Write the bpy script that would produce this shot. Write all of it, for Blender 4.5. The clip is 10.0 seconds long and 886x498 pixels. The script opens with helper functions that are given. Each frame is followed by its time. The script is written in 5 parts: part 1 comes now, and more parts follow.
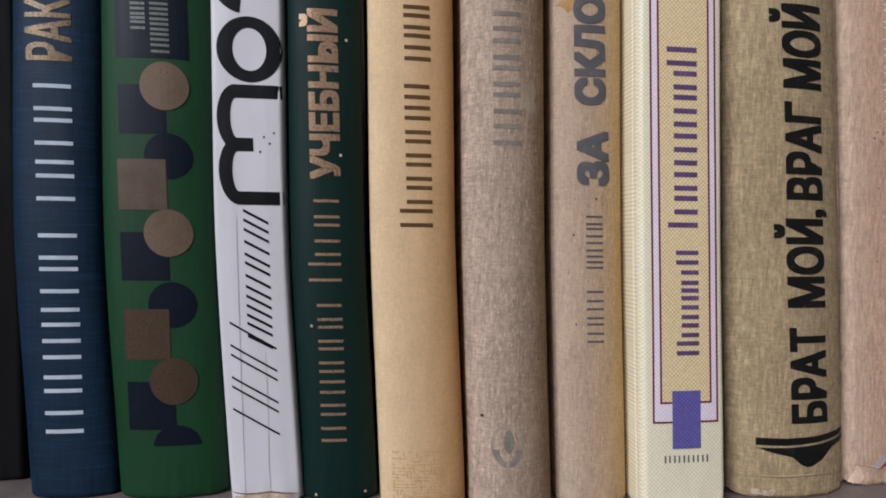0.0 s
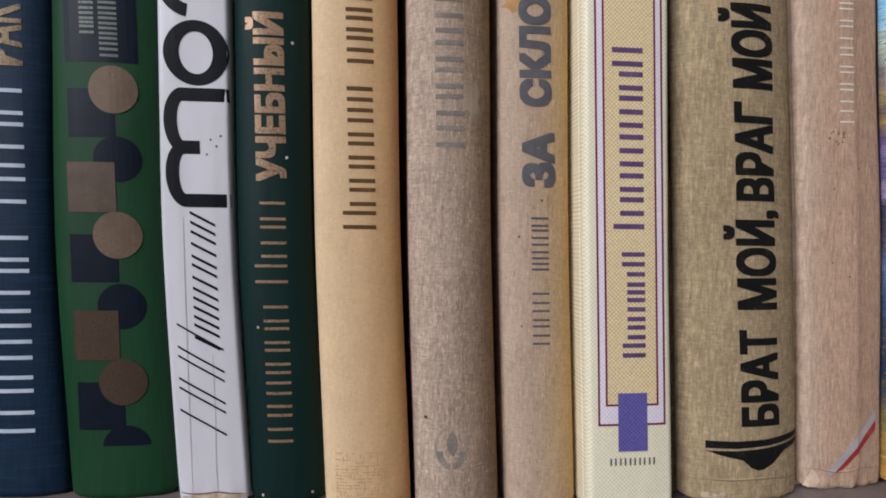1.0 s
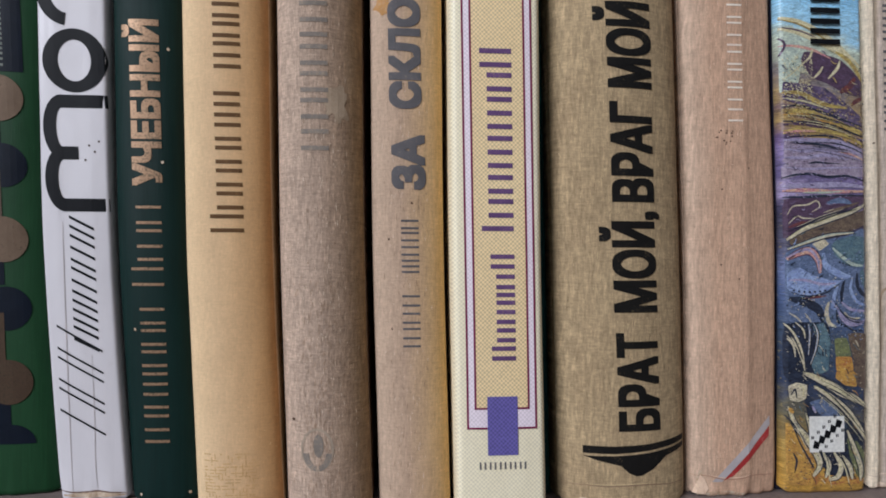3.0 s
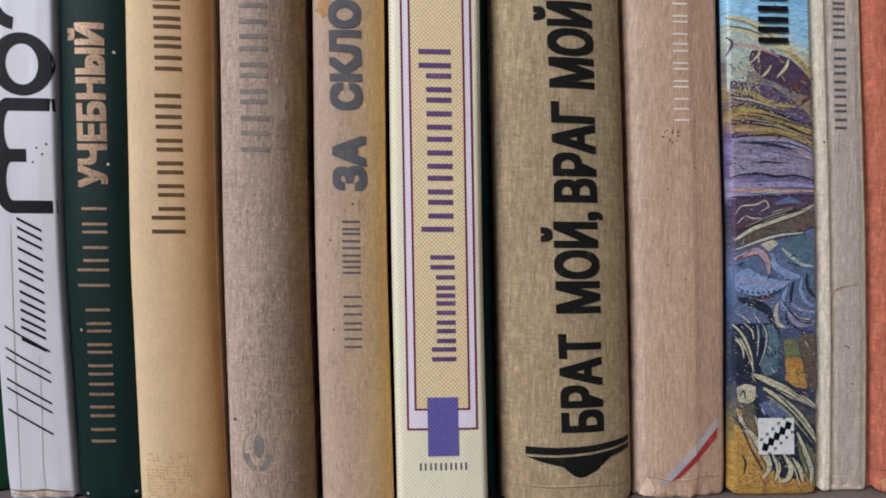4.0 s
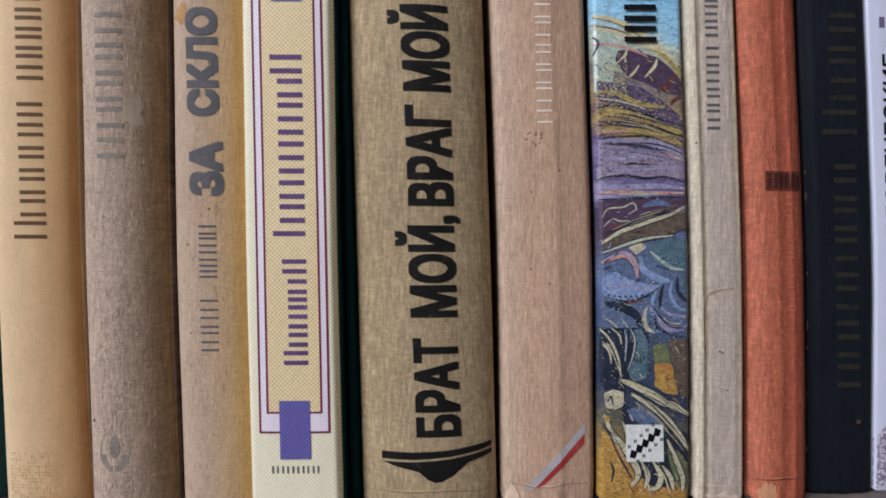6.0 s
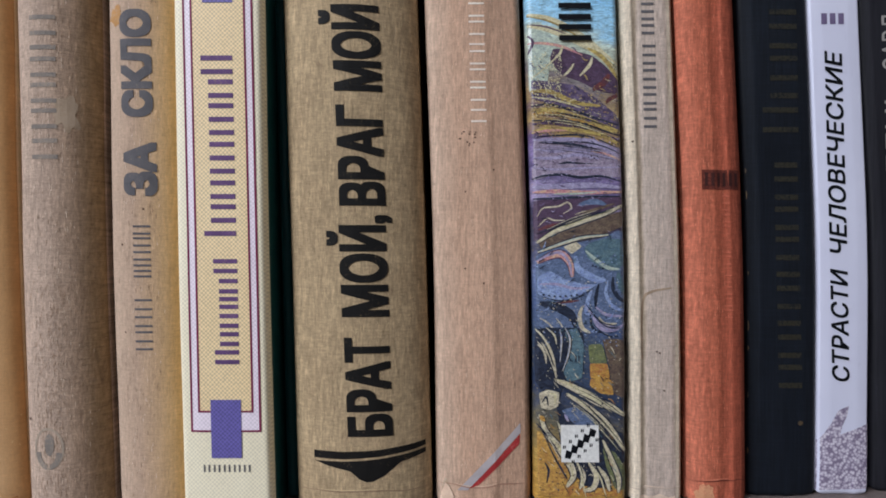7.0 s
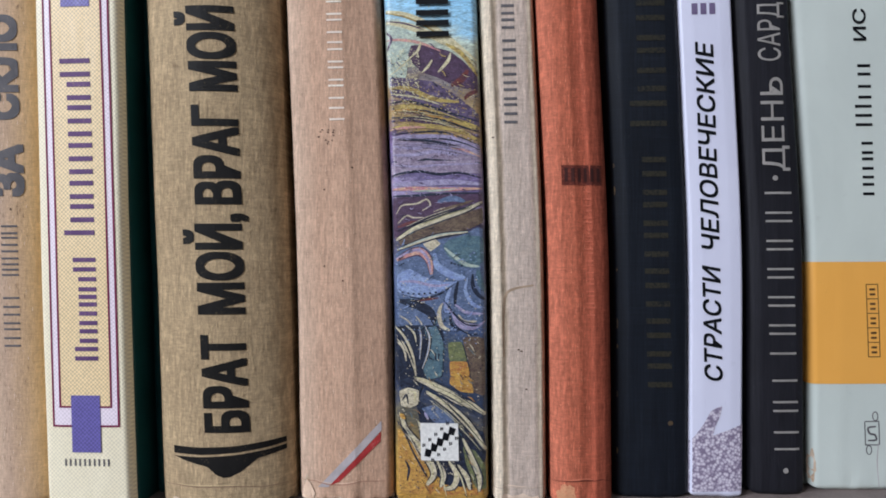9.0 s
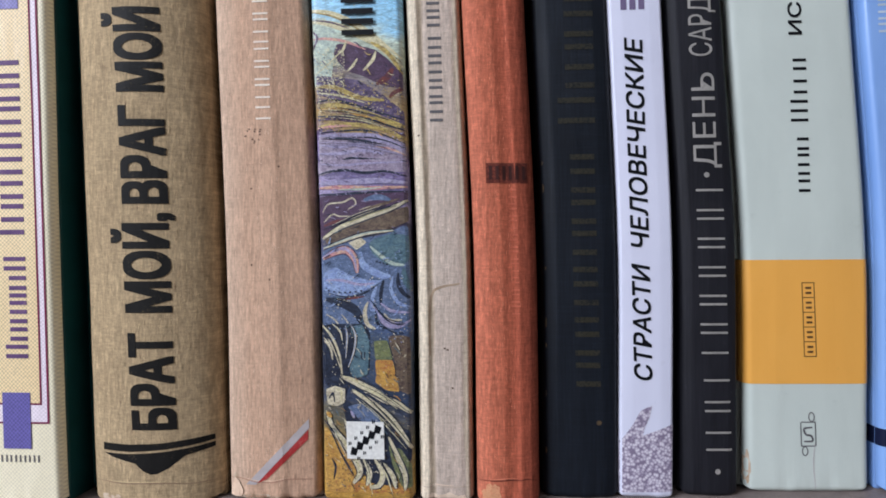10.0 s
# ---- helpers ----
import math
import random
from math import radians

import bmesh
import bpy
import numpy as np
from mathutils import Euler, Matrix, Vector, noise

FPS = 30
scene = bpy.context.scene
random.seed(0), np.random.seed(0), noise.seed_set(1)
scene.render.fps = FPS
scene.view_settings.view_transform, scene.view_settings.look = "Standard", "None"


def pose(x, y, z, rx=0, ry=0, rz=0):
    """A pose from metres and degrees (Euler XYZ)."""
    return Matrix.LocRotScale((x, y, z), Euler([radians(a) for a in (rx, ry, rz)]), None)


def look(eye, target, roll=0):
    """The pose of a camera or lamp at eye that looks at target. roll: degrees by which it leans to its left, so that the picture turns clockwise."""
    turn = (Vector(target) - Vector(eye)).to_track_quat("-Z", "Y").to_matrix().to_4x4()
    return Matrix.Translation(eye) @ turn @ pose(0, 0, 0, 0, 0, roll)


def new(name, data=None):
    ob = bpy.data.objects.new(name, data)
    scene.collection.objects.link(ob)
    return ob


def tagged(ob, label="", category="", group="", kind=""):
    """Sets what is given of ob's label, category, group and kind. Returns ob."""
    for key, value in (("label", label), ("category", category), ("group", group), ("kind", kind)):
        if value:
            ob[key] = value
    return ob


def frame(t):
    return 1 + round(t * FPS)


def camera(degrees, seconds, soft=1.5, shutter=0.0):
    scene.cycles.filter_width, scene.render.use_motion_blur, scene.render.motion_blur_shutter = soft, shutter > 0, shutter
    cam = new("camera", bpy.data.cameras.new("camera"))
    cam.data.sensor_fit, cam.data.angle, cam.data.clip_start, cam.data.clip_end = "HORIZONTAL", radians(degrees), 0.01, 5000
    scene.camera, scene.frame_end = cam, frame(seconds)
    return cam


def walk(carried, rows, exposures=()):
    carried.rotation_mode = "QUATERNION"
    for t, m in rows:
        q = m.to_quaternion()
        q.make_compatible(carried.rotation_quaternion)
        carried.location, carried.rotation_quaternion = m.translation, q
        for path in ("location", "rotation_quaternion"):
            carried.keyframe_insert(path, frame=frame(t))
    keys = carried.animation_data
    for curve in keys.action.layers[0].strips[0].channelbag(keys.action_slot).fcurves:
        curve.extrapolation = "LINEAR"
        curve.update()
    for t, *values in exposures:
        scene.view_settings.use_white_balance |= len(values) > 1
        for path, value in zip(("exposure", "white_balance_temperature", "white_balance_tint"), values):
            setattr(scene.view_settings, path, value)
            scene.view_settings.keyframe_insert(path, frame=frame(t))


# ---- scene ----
cam = camera(72.0, 10.0, soft=1.8)
PATH = [
    (0, (-0.00182, 0.04907, 0.06837), (0.26153, 2.03163, 0.05823), 0.521),
    (0.5, (0.00450, 0.04821, 0.06863), (0.25395, 2.03256, 0.05854), 0.518),
    (1, (0.01530, 0.04683, 0.06918), (0.24294, 2.03379, 0.05635), 0.467),
    (1.5, (0.02663, 0.04555, 0.06916), (0.22865, 2.03531, 0.06075), 0.413),
    (2, (0.03535, 0.04468, 0.06949), (0.22010, 2.03610, 0.05943), 0.401),
    (2.5, (0.04496, 0.04380, 0.06994), (0.21162, 2.03681, 0.05728), 0.317),
    (3, (0.05592, 0.04298, 0.06981), (0.20009, 2.03775, 0.06030), 0.286),
    (4.5, (0.08336, 0.04124, 0.07013), (0.17725, 2.03902, 0.06277), 0.160),
    (5, (0.09488, 0.04076, 0.07054), (0.16451, 2.03953, 0.06266), 0.141),
    (5.5, (0.10771, 0.04031, 0.07085), (0.15228, 2.03981, 0.06553), 0.094),
    (7, (0.14044, 0.04021, 0.07070), (0.12816, 2.04017, 0.06636), 0.010),
    (7.5, (0.15154, 0.04025, 0.07070), (0.11772, 2.03996, 0.06519), -0.085),
    (8, (0.16325, 0.04059, 0.07105), (0.10647, 2.03976, 0.06134), -0.177),
    (8.5, (0.17465, 0.04109, 0.07054), (0.09356, 2.03943, 0.06130), -0.228),
    (9, (0.18663, 0.04165, 0.07028), (0.08228, 2.03891, 0.06200), -0.261),
    (9.5, (0.19882, 0.04250, 0.07027), (0.06921, 2.03826, 0.05826), -0.319),
    (10, (0.21099, 0.04351, 0.07014), (0.05619, 2.03747, 0.05727), -0.378),
]
walk(cam, [(t, look(eye, target, roll)) for t, eye, target, roll in PATH], exposures=[(0, -0.24, 6580, 10), (3, -0.16, 6500, 10), (5.5, -0.13, 6420, 10), (7, -0.07, 6400, 10), (7.5, -0.04, 6380, 10), (9, 0.17, 6300, 10), (10, 0.26, 6300, 10)])

# ---- world, sun and window light ----
world = bpy.data.worlds.new("daylight")
scene.world = world
world.use_nodes = True
wn = world.node_tree.nodes
sky = wn.new("ShaderNodeTexSky")
sky.sky_type = "NISHITA"
sky.sun_disc = False
sky.sun_elevation, sky.sun_rotation = radians(38), radians(200)
world.node_tree.links.new(sky.outputs["Color"], wn["Background"].inputs["Color"])
wn["Background"].inputs["Strength"].default_value = 0.12

sun_data = bpy.data.lights.new("sun", "SUN")
sun_data.energy, sun_data.angle, sun_data.color = 2.0, radians(0.6), (1.0, 0.95, 0.88)
sun = new("sun", sun_data)
sun.matrix_world = look((0, 0, 3), (-1.0, 1.2, 0.9))

win_data = bpy.data.lights.new("window_daylight", "AREA")
win_data.shape, win_data.size, win_data.size_y = "RECTANGLE", 1.1, 1.2
win_data.energy, win_data.color = 64.0, (0.935, 0.975, 1.09)
win = new("window_daylight", win_data)
win.matrix_world = look((-1.57, -1.45, 1.2), (0.05, 0.1, 0.15))

# ---- materials ----


class Nodes:
    """A short way to write a node material."""

    def __init__(self, name, rough=0.6, metal=0.0, spec=0.4):
        self.mat = bpy.data.materials.new(name)
        self.mat.use_nodes = True
        self.t = self.mat.node_tree
        self.b = self.t.nodes["Principled BSDF"]
        self.b.inputs["Roughness"].default_value = rough
        self.b.inputs["Metallic"].default_value = metal
        self.b.inputs["Specular IOR Level"].default_value = spec
        self.coord = self.t.nodes.new("ShaderNodeTexCoord")

    def link(self, a, b):
        self.t.links.new(a, b)

    def scaled(self, sx, sy, sz, source="Object", turn=0.0):
        m = self.t.nodes.new("ShaderNodeMapping")
        m.inputs["Scale"].default_value = (sx, sy, sz)
        m.inputs["Rotation"].default_value = (0, radians(turn), 0)
        self.link(self.coord.outputs[source], m.inputs["Vector"])
        return m.outputs["Vector"]

    def noise(self, sx, sy, sz, detail=2.0, rough=0.55, warp=0.0, turn=0.0):
        n = self.t.nodes.new("ShaderNodeTexNoise")
        n.inputs["Scale"].default_value = 1.0
        n.inputs["Detail"].default_value = detail
        n.inputs["Roughness"].default_value = rough
        n.inputs["Distortion"].default_value = warp
        self.link(self.scaled(sx, sy, sz, turn=turn), n.inputs["Vector"])
        return n.outputs["Fac"]

    def ramp(self, fac, stops, mode="LINEAR"):
        r = self.t.nodes.new("ShaderNodeValToRGB")
        r.color_ramp.interpolation = mode
        e = r.color_ramp.elements
        while len(e) < len(stops):
            e.new(0.5)
        for k, (p, c) in enumerate(stops):
            e[k].position = p
            e[k].color = (*c, 1) if hasattr(c, "__len__") else (c, c, c, 1)
        self.link(fac, r.inputs["Fac"])
        return r.outputs["Color"]

    def mix(self, a, b, fac, mode="MIX"):
        m = self.t.nodes.new("ShaderNodeMix")
        m.data_type, m.blend_type = "RGBA", mode
        for key, value in (("Factor", fac), ("A", a), ("B", b)):
            sockets = [s for s in m.inputs if s.name == key and s.enabled]
            s = sockets[0]
            if isinstance(value, (int, float)):
                s.default_value = value
            elif isinstance(value, tuple):
                s.default_value = (*value, 1)
            else:
                self.link(value, s)
        return [s for s in m.outputs if s.enabled][0]

    def math(self, op, a, b=0.5):
        m = self.t.nodes.new("ShaderNodeMath")
        m.operation = op
        for k, value in enumerate((a, b)):
            if isinstance(value, (int, float)):
                m.inputs[k].default_value = value
            else:
                self.link(value, m.inputs[k])
        return m.outputs[0]

    def bump(self, height, distance, strength=1.0, under=None):
        n = self.t.nodes.new("ShaderNodeBump")
        n.inputs["Distance"].default_value = distance
        n.inputs["Strength"].default_value = strength
        self.link(height, n.inputs["Height"])
        if under is not None:
            self.link(under, n.inputs["Normal"])
        self.link(n.outputs["Normal"], self.b.inputs["Normal"])
        return n.outputs["Normal"]

    def colour(self, c):
        self.link(c, self.b.inputs["Base Color"])
        return self.mat


def srgb(r, g, b):
    return tuple((v / 255 / 12.92) if v <= 10 else ((v / 255 + 0.055) / 1.055) ** 2.4 for v in (r, g, b))


def shade(c, k):
    return tuple(min(0.95, v * k) for v in c)


def cloth(name, base, aged, weave=0.3, pitch=0.4, patches=0.5, across=None, rough=0.82, dirt=0.35, slub=0.3, mottle=0.1, relief=1.0, ribs=0.0):
    """Book cloth: threads of that pitch in mm, with slubs, lint and fading; across: colours over the spine's width, on
    some cloths with side light and shade painted in; ribs: strength of upright cords and nubs.
    """
    n = Nodes(name, rough=rough, spec=0.25)
    f = 1000.0 / pitch
    warp = n.noise(f, 40, f * 0.26, 3, 0.65, 0.3)
    weft = n.noise(f * 0.26, 40, f, 3, 0.65, 0.3)
    threads = n.mix(warp, weft, 0.5)
    slubs = n.mix(n.noise(f * 0.5, 40, f * 0.07, 3, 0.7, 0.2), n.noise(f * 0.07, 40, f * 0.5, 3, 0.7, 0.2), 0.4)
    big = n.noise(38, 38, 22, 4, 0.62, 0.4)
    mid = n.noise(130, 120, 100, 4, 0.62, 0.3)
    fine = n.noise(320, 260, 240, 4, 0.72)
    lint = n.noise(1500, 300, 900, 2, 0.6, 0.8)
    c = n.mix(base, aged, n.ramp(big, [(0.36, 0.0), (0.68, patches)]))
    # several cloths carry a lit left and shaded right side in this ramp
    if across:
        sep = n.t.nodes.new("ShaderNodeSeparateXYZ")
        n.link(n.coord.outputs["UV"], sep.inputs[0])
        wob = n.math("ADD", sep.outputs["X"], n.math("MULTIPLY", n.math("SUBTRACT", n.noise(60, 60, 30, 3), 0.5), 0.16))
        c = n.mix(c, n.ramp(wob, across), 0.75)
    cords = n.noise(f * 0.6, 40, f * 0.08, 3, 0.7, 0.25)
    nubs = n.noise(f * 0.3, 40, f * 0.2, 3, 0.75, 0.4)
    if ribs:
        c = n.mix(c, n.ramp(cords, [(0.34, 1 - ribs), (0.66, 1 + ribs * 0.7)]), 1.0, "MULTIPLY")
        c = n.mix(c, n.ramp(nubs, [(0.28, 1 - ribs * 1.3), (0.4, 1.0), (0.64, 1.0), (0.76, 1 + ribs)]), 1.0, "MULTIPLY")
    c = n.mix(c, n.ramp(mid, [(0.3, 1 - mottle), (0.7, 1 + mottle * 0.8)]), 1.0, "MULTIPLY")
    c = n.mix(c, n.ramp(threads, [(0.34, 1 - weave), (0.66, 1 + weave * 0.6)]), 1.0, "MULTIPLY")
    c = n.mix(c, n.ramp(slubs, [(0.36, 1 - slub * 0.7), (0.64, 1.0 + slub * 0.4)]), 1.0, "MULTIPLY")
    c = n.mix(c, shade(base, 0.5), n.ramp(fine, [(0.58, 0.0), (0.78, dirt)]))
    c = n.mix(c, shade(base, 1.35), n.ramp(lint, [(0.7, 0.0), (0.78, 0.6)]))
    n.bump(n.mix(n.mix(threads, slubs, 0.4), n.mix(cords, nubs, 0.5), min(0.6, ribs * 2)), 0.0004 * relief, 0.8, n.bump(n.mix(mid, n.noise(330, 200, 240, 3, 0.65, 0.4), 0.5), 0.0009 * relief, 0.4))
    return n.colour(c)


def leatherette(name, base, lit, grain=0.5, rough=0.42, across=0.0):
    """Dark grained binding with fine upright scores and rubbed spots; across: strength of level scratches."""
    n = Nodes(name, rough=rough, spec=0.22)
    scores = n.noise(1900, 60, 70, 3, 0.65)
    big = n.noise(30, 30, 16, 4, 0.6, 0.5)
    spots = n.noise(420, 420, 300, 3, 0.7)
    c = n.mix(base, lit, n.ramp(big, [(0.35, 0.0), (0.72, 0.55)]))
    c = n.mix(c, n.ramp(scores, [(0.3, 1 - grain * 0.5), (0.7, 1 + grain * 0.5)]), 1.0, "MULTIPLY")
    if across:
        level = n.noise(60, 60, 1500, 4, 0.7, 0.6, 4)
        c = n.mix(c, n.ramp(level, [(0.3, 1 - across), (0.55, 1.0), (0.72, 1 + across * 1.8)]), 1.0, "MULTIPLY")
    c = n.mix(c, shade(lit, 1.7), n.ramp(spots, [(0.67, 0.0), (0.83, 0.4)]))
    n.bump(n.mix(scores, spots, 0.4), 0.0002, 0.4)
    n.link(n.ramp(big, [(0.3, rough - 0.06), (0.7, rough + 0.14)]), n.b.inputs["Roughness"])
    return n.colour(c)


def jacket(name, base, aged, rough=0.33, twill=0.0, dirt=0.3):
    """Printed and laminated paper; twill: strength of a printed canvas texture."""
    n = Nodes(name, rough=rough, spec=0.45)
    big = n.noise(28, 28, 18, 4, 0.6, 0.5)
    scuff = n.noise(700, 90, 60, 3, 0.7)
    spot = n.noise(340, 340, 340, 3, 0.65)
    c = n.mix(base, aged, n.ramp(big, [(0.38, 0.0), (0.7, 0.6)]))
    c = n.mix(c, shade(base, 0.6), n.ramp(spot, [(0.66, 0.0), (0.84, dirt)]))
    h = n.mix(big, scuff, 0.25)
    if twill:
        bands = []
        for turn in (45, -45):
            wave = n.t.nodes.new("ShaderNodeTexWave")
            wave.inputs["Scale"].default_value = 400
            wave.inputs["Distortion"].default_value = 1.2
            wave.inputs["Detail"].default_value = 1.0
            n.link(n.scaled(1, 0, 1, turn=turn), wave.inputs["Vector"])
            bands.append(wave.outputs["Fac"])
        w = n.mix(n.mix(bands[0], bands[1], 0.5), n.mix(n.noise(1800, 50, 1800, 2, 0.6), n.noise(700, 50, 900, 3, 0.7, 0.5), 0.5), 0.6)
        c = n.mix(c, n.ramp(w, [(0.36, 1 - twill), (0.64, 1 + twill * 0.7)]), 1.0, "MULTIPLY")
        h = n.mix(h, w, 0.5)
    n.bump(h, 0.0004, 0.35)
    n.link(n.ramp(scuff, [(0.3, rough - 0.05), (0.75, rough + 0.2)]), n.b.inputs["Roughness"])
    return n.colour(c)


def ink(name, base, worn=None, rub=0.25, rough=0.55, metal=0.0):
    """Printed or foil-stamped ink, rubbed through in spots to the colour of what lies under it."""
    n = Nodes(name, rough=rough, metal=metal, spec=0.15)
    a = n.noise(1500, 200, 1500, 3, 0.7)
    b = n.noise(160, 160, 160, 3, 0.6)
    c = n.mix(base, shade(base, 1.35), n.ramp(b, [(0.35, 0.0), (0.7, 1.0)]))
    if worn:
        c = n.mix(c, worn, n.ramp(n.mix(a, b, 0.35), [(0.66 - rub * 0.5, 0.0), (0.82 - rub * 0.45, 1.0)]))
    n.bump(a, 0.0001, 0.3)
    return n.colour(c)


def plain(name, base, other, scale=60.0, rough=0.7, grain=1.0):
    n = Nodes(name, rough=rough, spec=0.3)
    a = n.noise(scale, scale, scale, 4, 0.6, 0.3)
    b = n.noise(scale * 14, scale * 14, scale * 14, 2, 0.6)
    c = n.mix(base, other, n.ramp(a, [(0.35, 0.0), (0.7, 1.0)]))
    c = n.mix(c, n.ramp(b, [(0.3, 1 - 0.12 * grain), (0.7, 1 + 0.08 * grain)]), 1.0, "MULTIPLY")
    n.bump(b, 0.0003, 0.3)
    return n.colour(c)


def page_edges():
    n = Nodes("page_edges", rough=0.85, spec=0.2)
    leaves = n.noise(7000, 20, 12, 2, 0.6)
    a = n.noise(30, 30, 30, 3)
    c = n.mix(srgb(214, 196, 160), srgb(176, 150, 112), n.ramp(a, [(0.35, 0.0), (0.7, 1.0)]))
    c = n.mix(c, n.ramp(leaves, [(0.3, 0.7), (0.7, 1.08)]), 1.0, "MULTIPLY")
    n.bump(leaves, 0.0002, 0.5)
    return n.colour(c)


PAGES = page_edges()

# ---- the large structure ----


def mesh_object(name, bm, material):
    me = bpy.data.meshes.new(name)
    bm.normal_update()
    bm.to_mesh(me)
    bm.free()
    me.materials.append(material)
    return new(name, me)


def box_bm(x0, x1, y0, y1, z0, z1, bevel=0.0, segments=2, bm=None):
    bm = bm or bmesh.new()
    made = bmesh.ops.create_cube(bm, size=1.0, matrix=Matrix.Translation(((x0 + x1) / 2, (y0 + y1) / 2, (z0 + z1) / 2)) @ Matrix.Diagonal((x1 - x0, y1 - y0, z1 - z0, 1)))
    if bevel:
        edges = list({e for v in made["verts"] for e in v.link_edges})
        bmesh.ops.bevel(bm, geom=edges, offset=bevel, segments=segments, affect="EDGES", profile=0.5)
    return bm


def structure(name, bm, material, label, category):
    return tagged(mesh_object(name, bm, material), label, category, kind="structure")


PAINT = plain("wall_paint", srgb(186, 185, 184), srgb(176, 175, 173), 6.0, 0.85)
CEIL = plain("ceiling_paint", srgb(236, 234, 230), srgb(228, 226, 221), 6.0, 0.9)
FLOOR = plain("floor_boards", srgb(92, 70, 52), srgb(70, 52, 38), 9.0, 0.5)
SHELF = plain("shelf_laminate", srgb(138, 125, 120), srgb(116, 104, 100), 90.0, 0.5, 1.2)
BACK = plain("back_panel_board", srgb(60, 50, 44), srgb(44, 37, 33), 20.0, 0.8)

X0, X1, Y0, Y1, Z0, Z1 = -1.6, 2.0, -2.4, 0.4265, -0.6, 2.0
structure("floor", box_bm(X0 - 0.1, X1 + 0.1, Y0 - 0.1, Y1 + 0.1, Z0 - 0.1, Z0), FLOOR, "plain brown wooden floor of the room", "floor")
structure("ceiling", box_bm(X0 - 0.1, X1 + 0.1, Y0 - 0.1, Y1 + 0.1, Z1, Z1 + 0.1), CEIL, "plain white painted ceiling of the room", "ceiling")
structure("wall_north", box_bm(X0, X1, Y1, Y1 + 0.1, Z0, Z1), PAINT, "plain pale wall behind the bookshelf", "wall")
structure("wall_south", box_bm(X0, X1, Y0 - 0.1, Y0, Z0, Z1), PAINT, "plain pale wall facing the bookshelf", "wall")
structure("wall_east", box_bm(X1, X1 + 0.1, Y0, Y1, Z0, Z1), PAINT, "plain pale side wall of the room", "wall")
wb = bmesh.new()
WY0, WY1, WZ0, WZ1 = -2.1, -0.8, 0.5, 1.8
for a, b, c, d in ((Y0, WY0, Z0, Z1), (WY1, Y1, Z0, Z1), (WY0, WY1, Z0, WZ0), (WY0, WY1, WZ1, Z1)):
    box_bm(X0 - 0.1, X0, a, b, c, d, bm=wb)
structure("wall_west", wb, PAINT, "plain pale wall with an open window hole", "wall")

structure("shelf", box_bm(-0.172, 0.378, 0.19, 0.42, -0.022, 0.0, 0.0012), SHELF, "worn grey-brown laminate shelf board under the books", "shelf")
# unseen left panel, added to keep window light off the leftmost books
structure("added_side_panel", box_bm(-0.172, -0.154, 0.19, 0.42, 0.0, 0.3, 0.001), BACK, "dark fibreboard side panel added out of view", "panel")
structure("added_side_panel", box_bm(0.36, 0.378, 0.19, 0.42, 0.0, 0.3, 0.001), BACK, "dark fibreboard side panel added out of view", "panel")
structure("back_panel", box_bm(-0.172, 0.378, 0.42, 0.426, -0.022, 0.3), BACK, "dark fibreboard back panel of the bookshelf", "panel")

# ---- books ----


def part(name, bm, material, parent, label=""):
    ob = mesh_object(name, bm, material)
    ob.parent = parent
    if label:
        tagged(ob, label)
    return ob


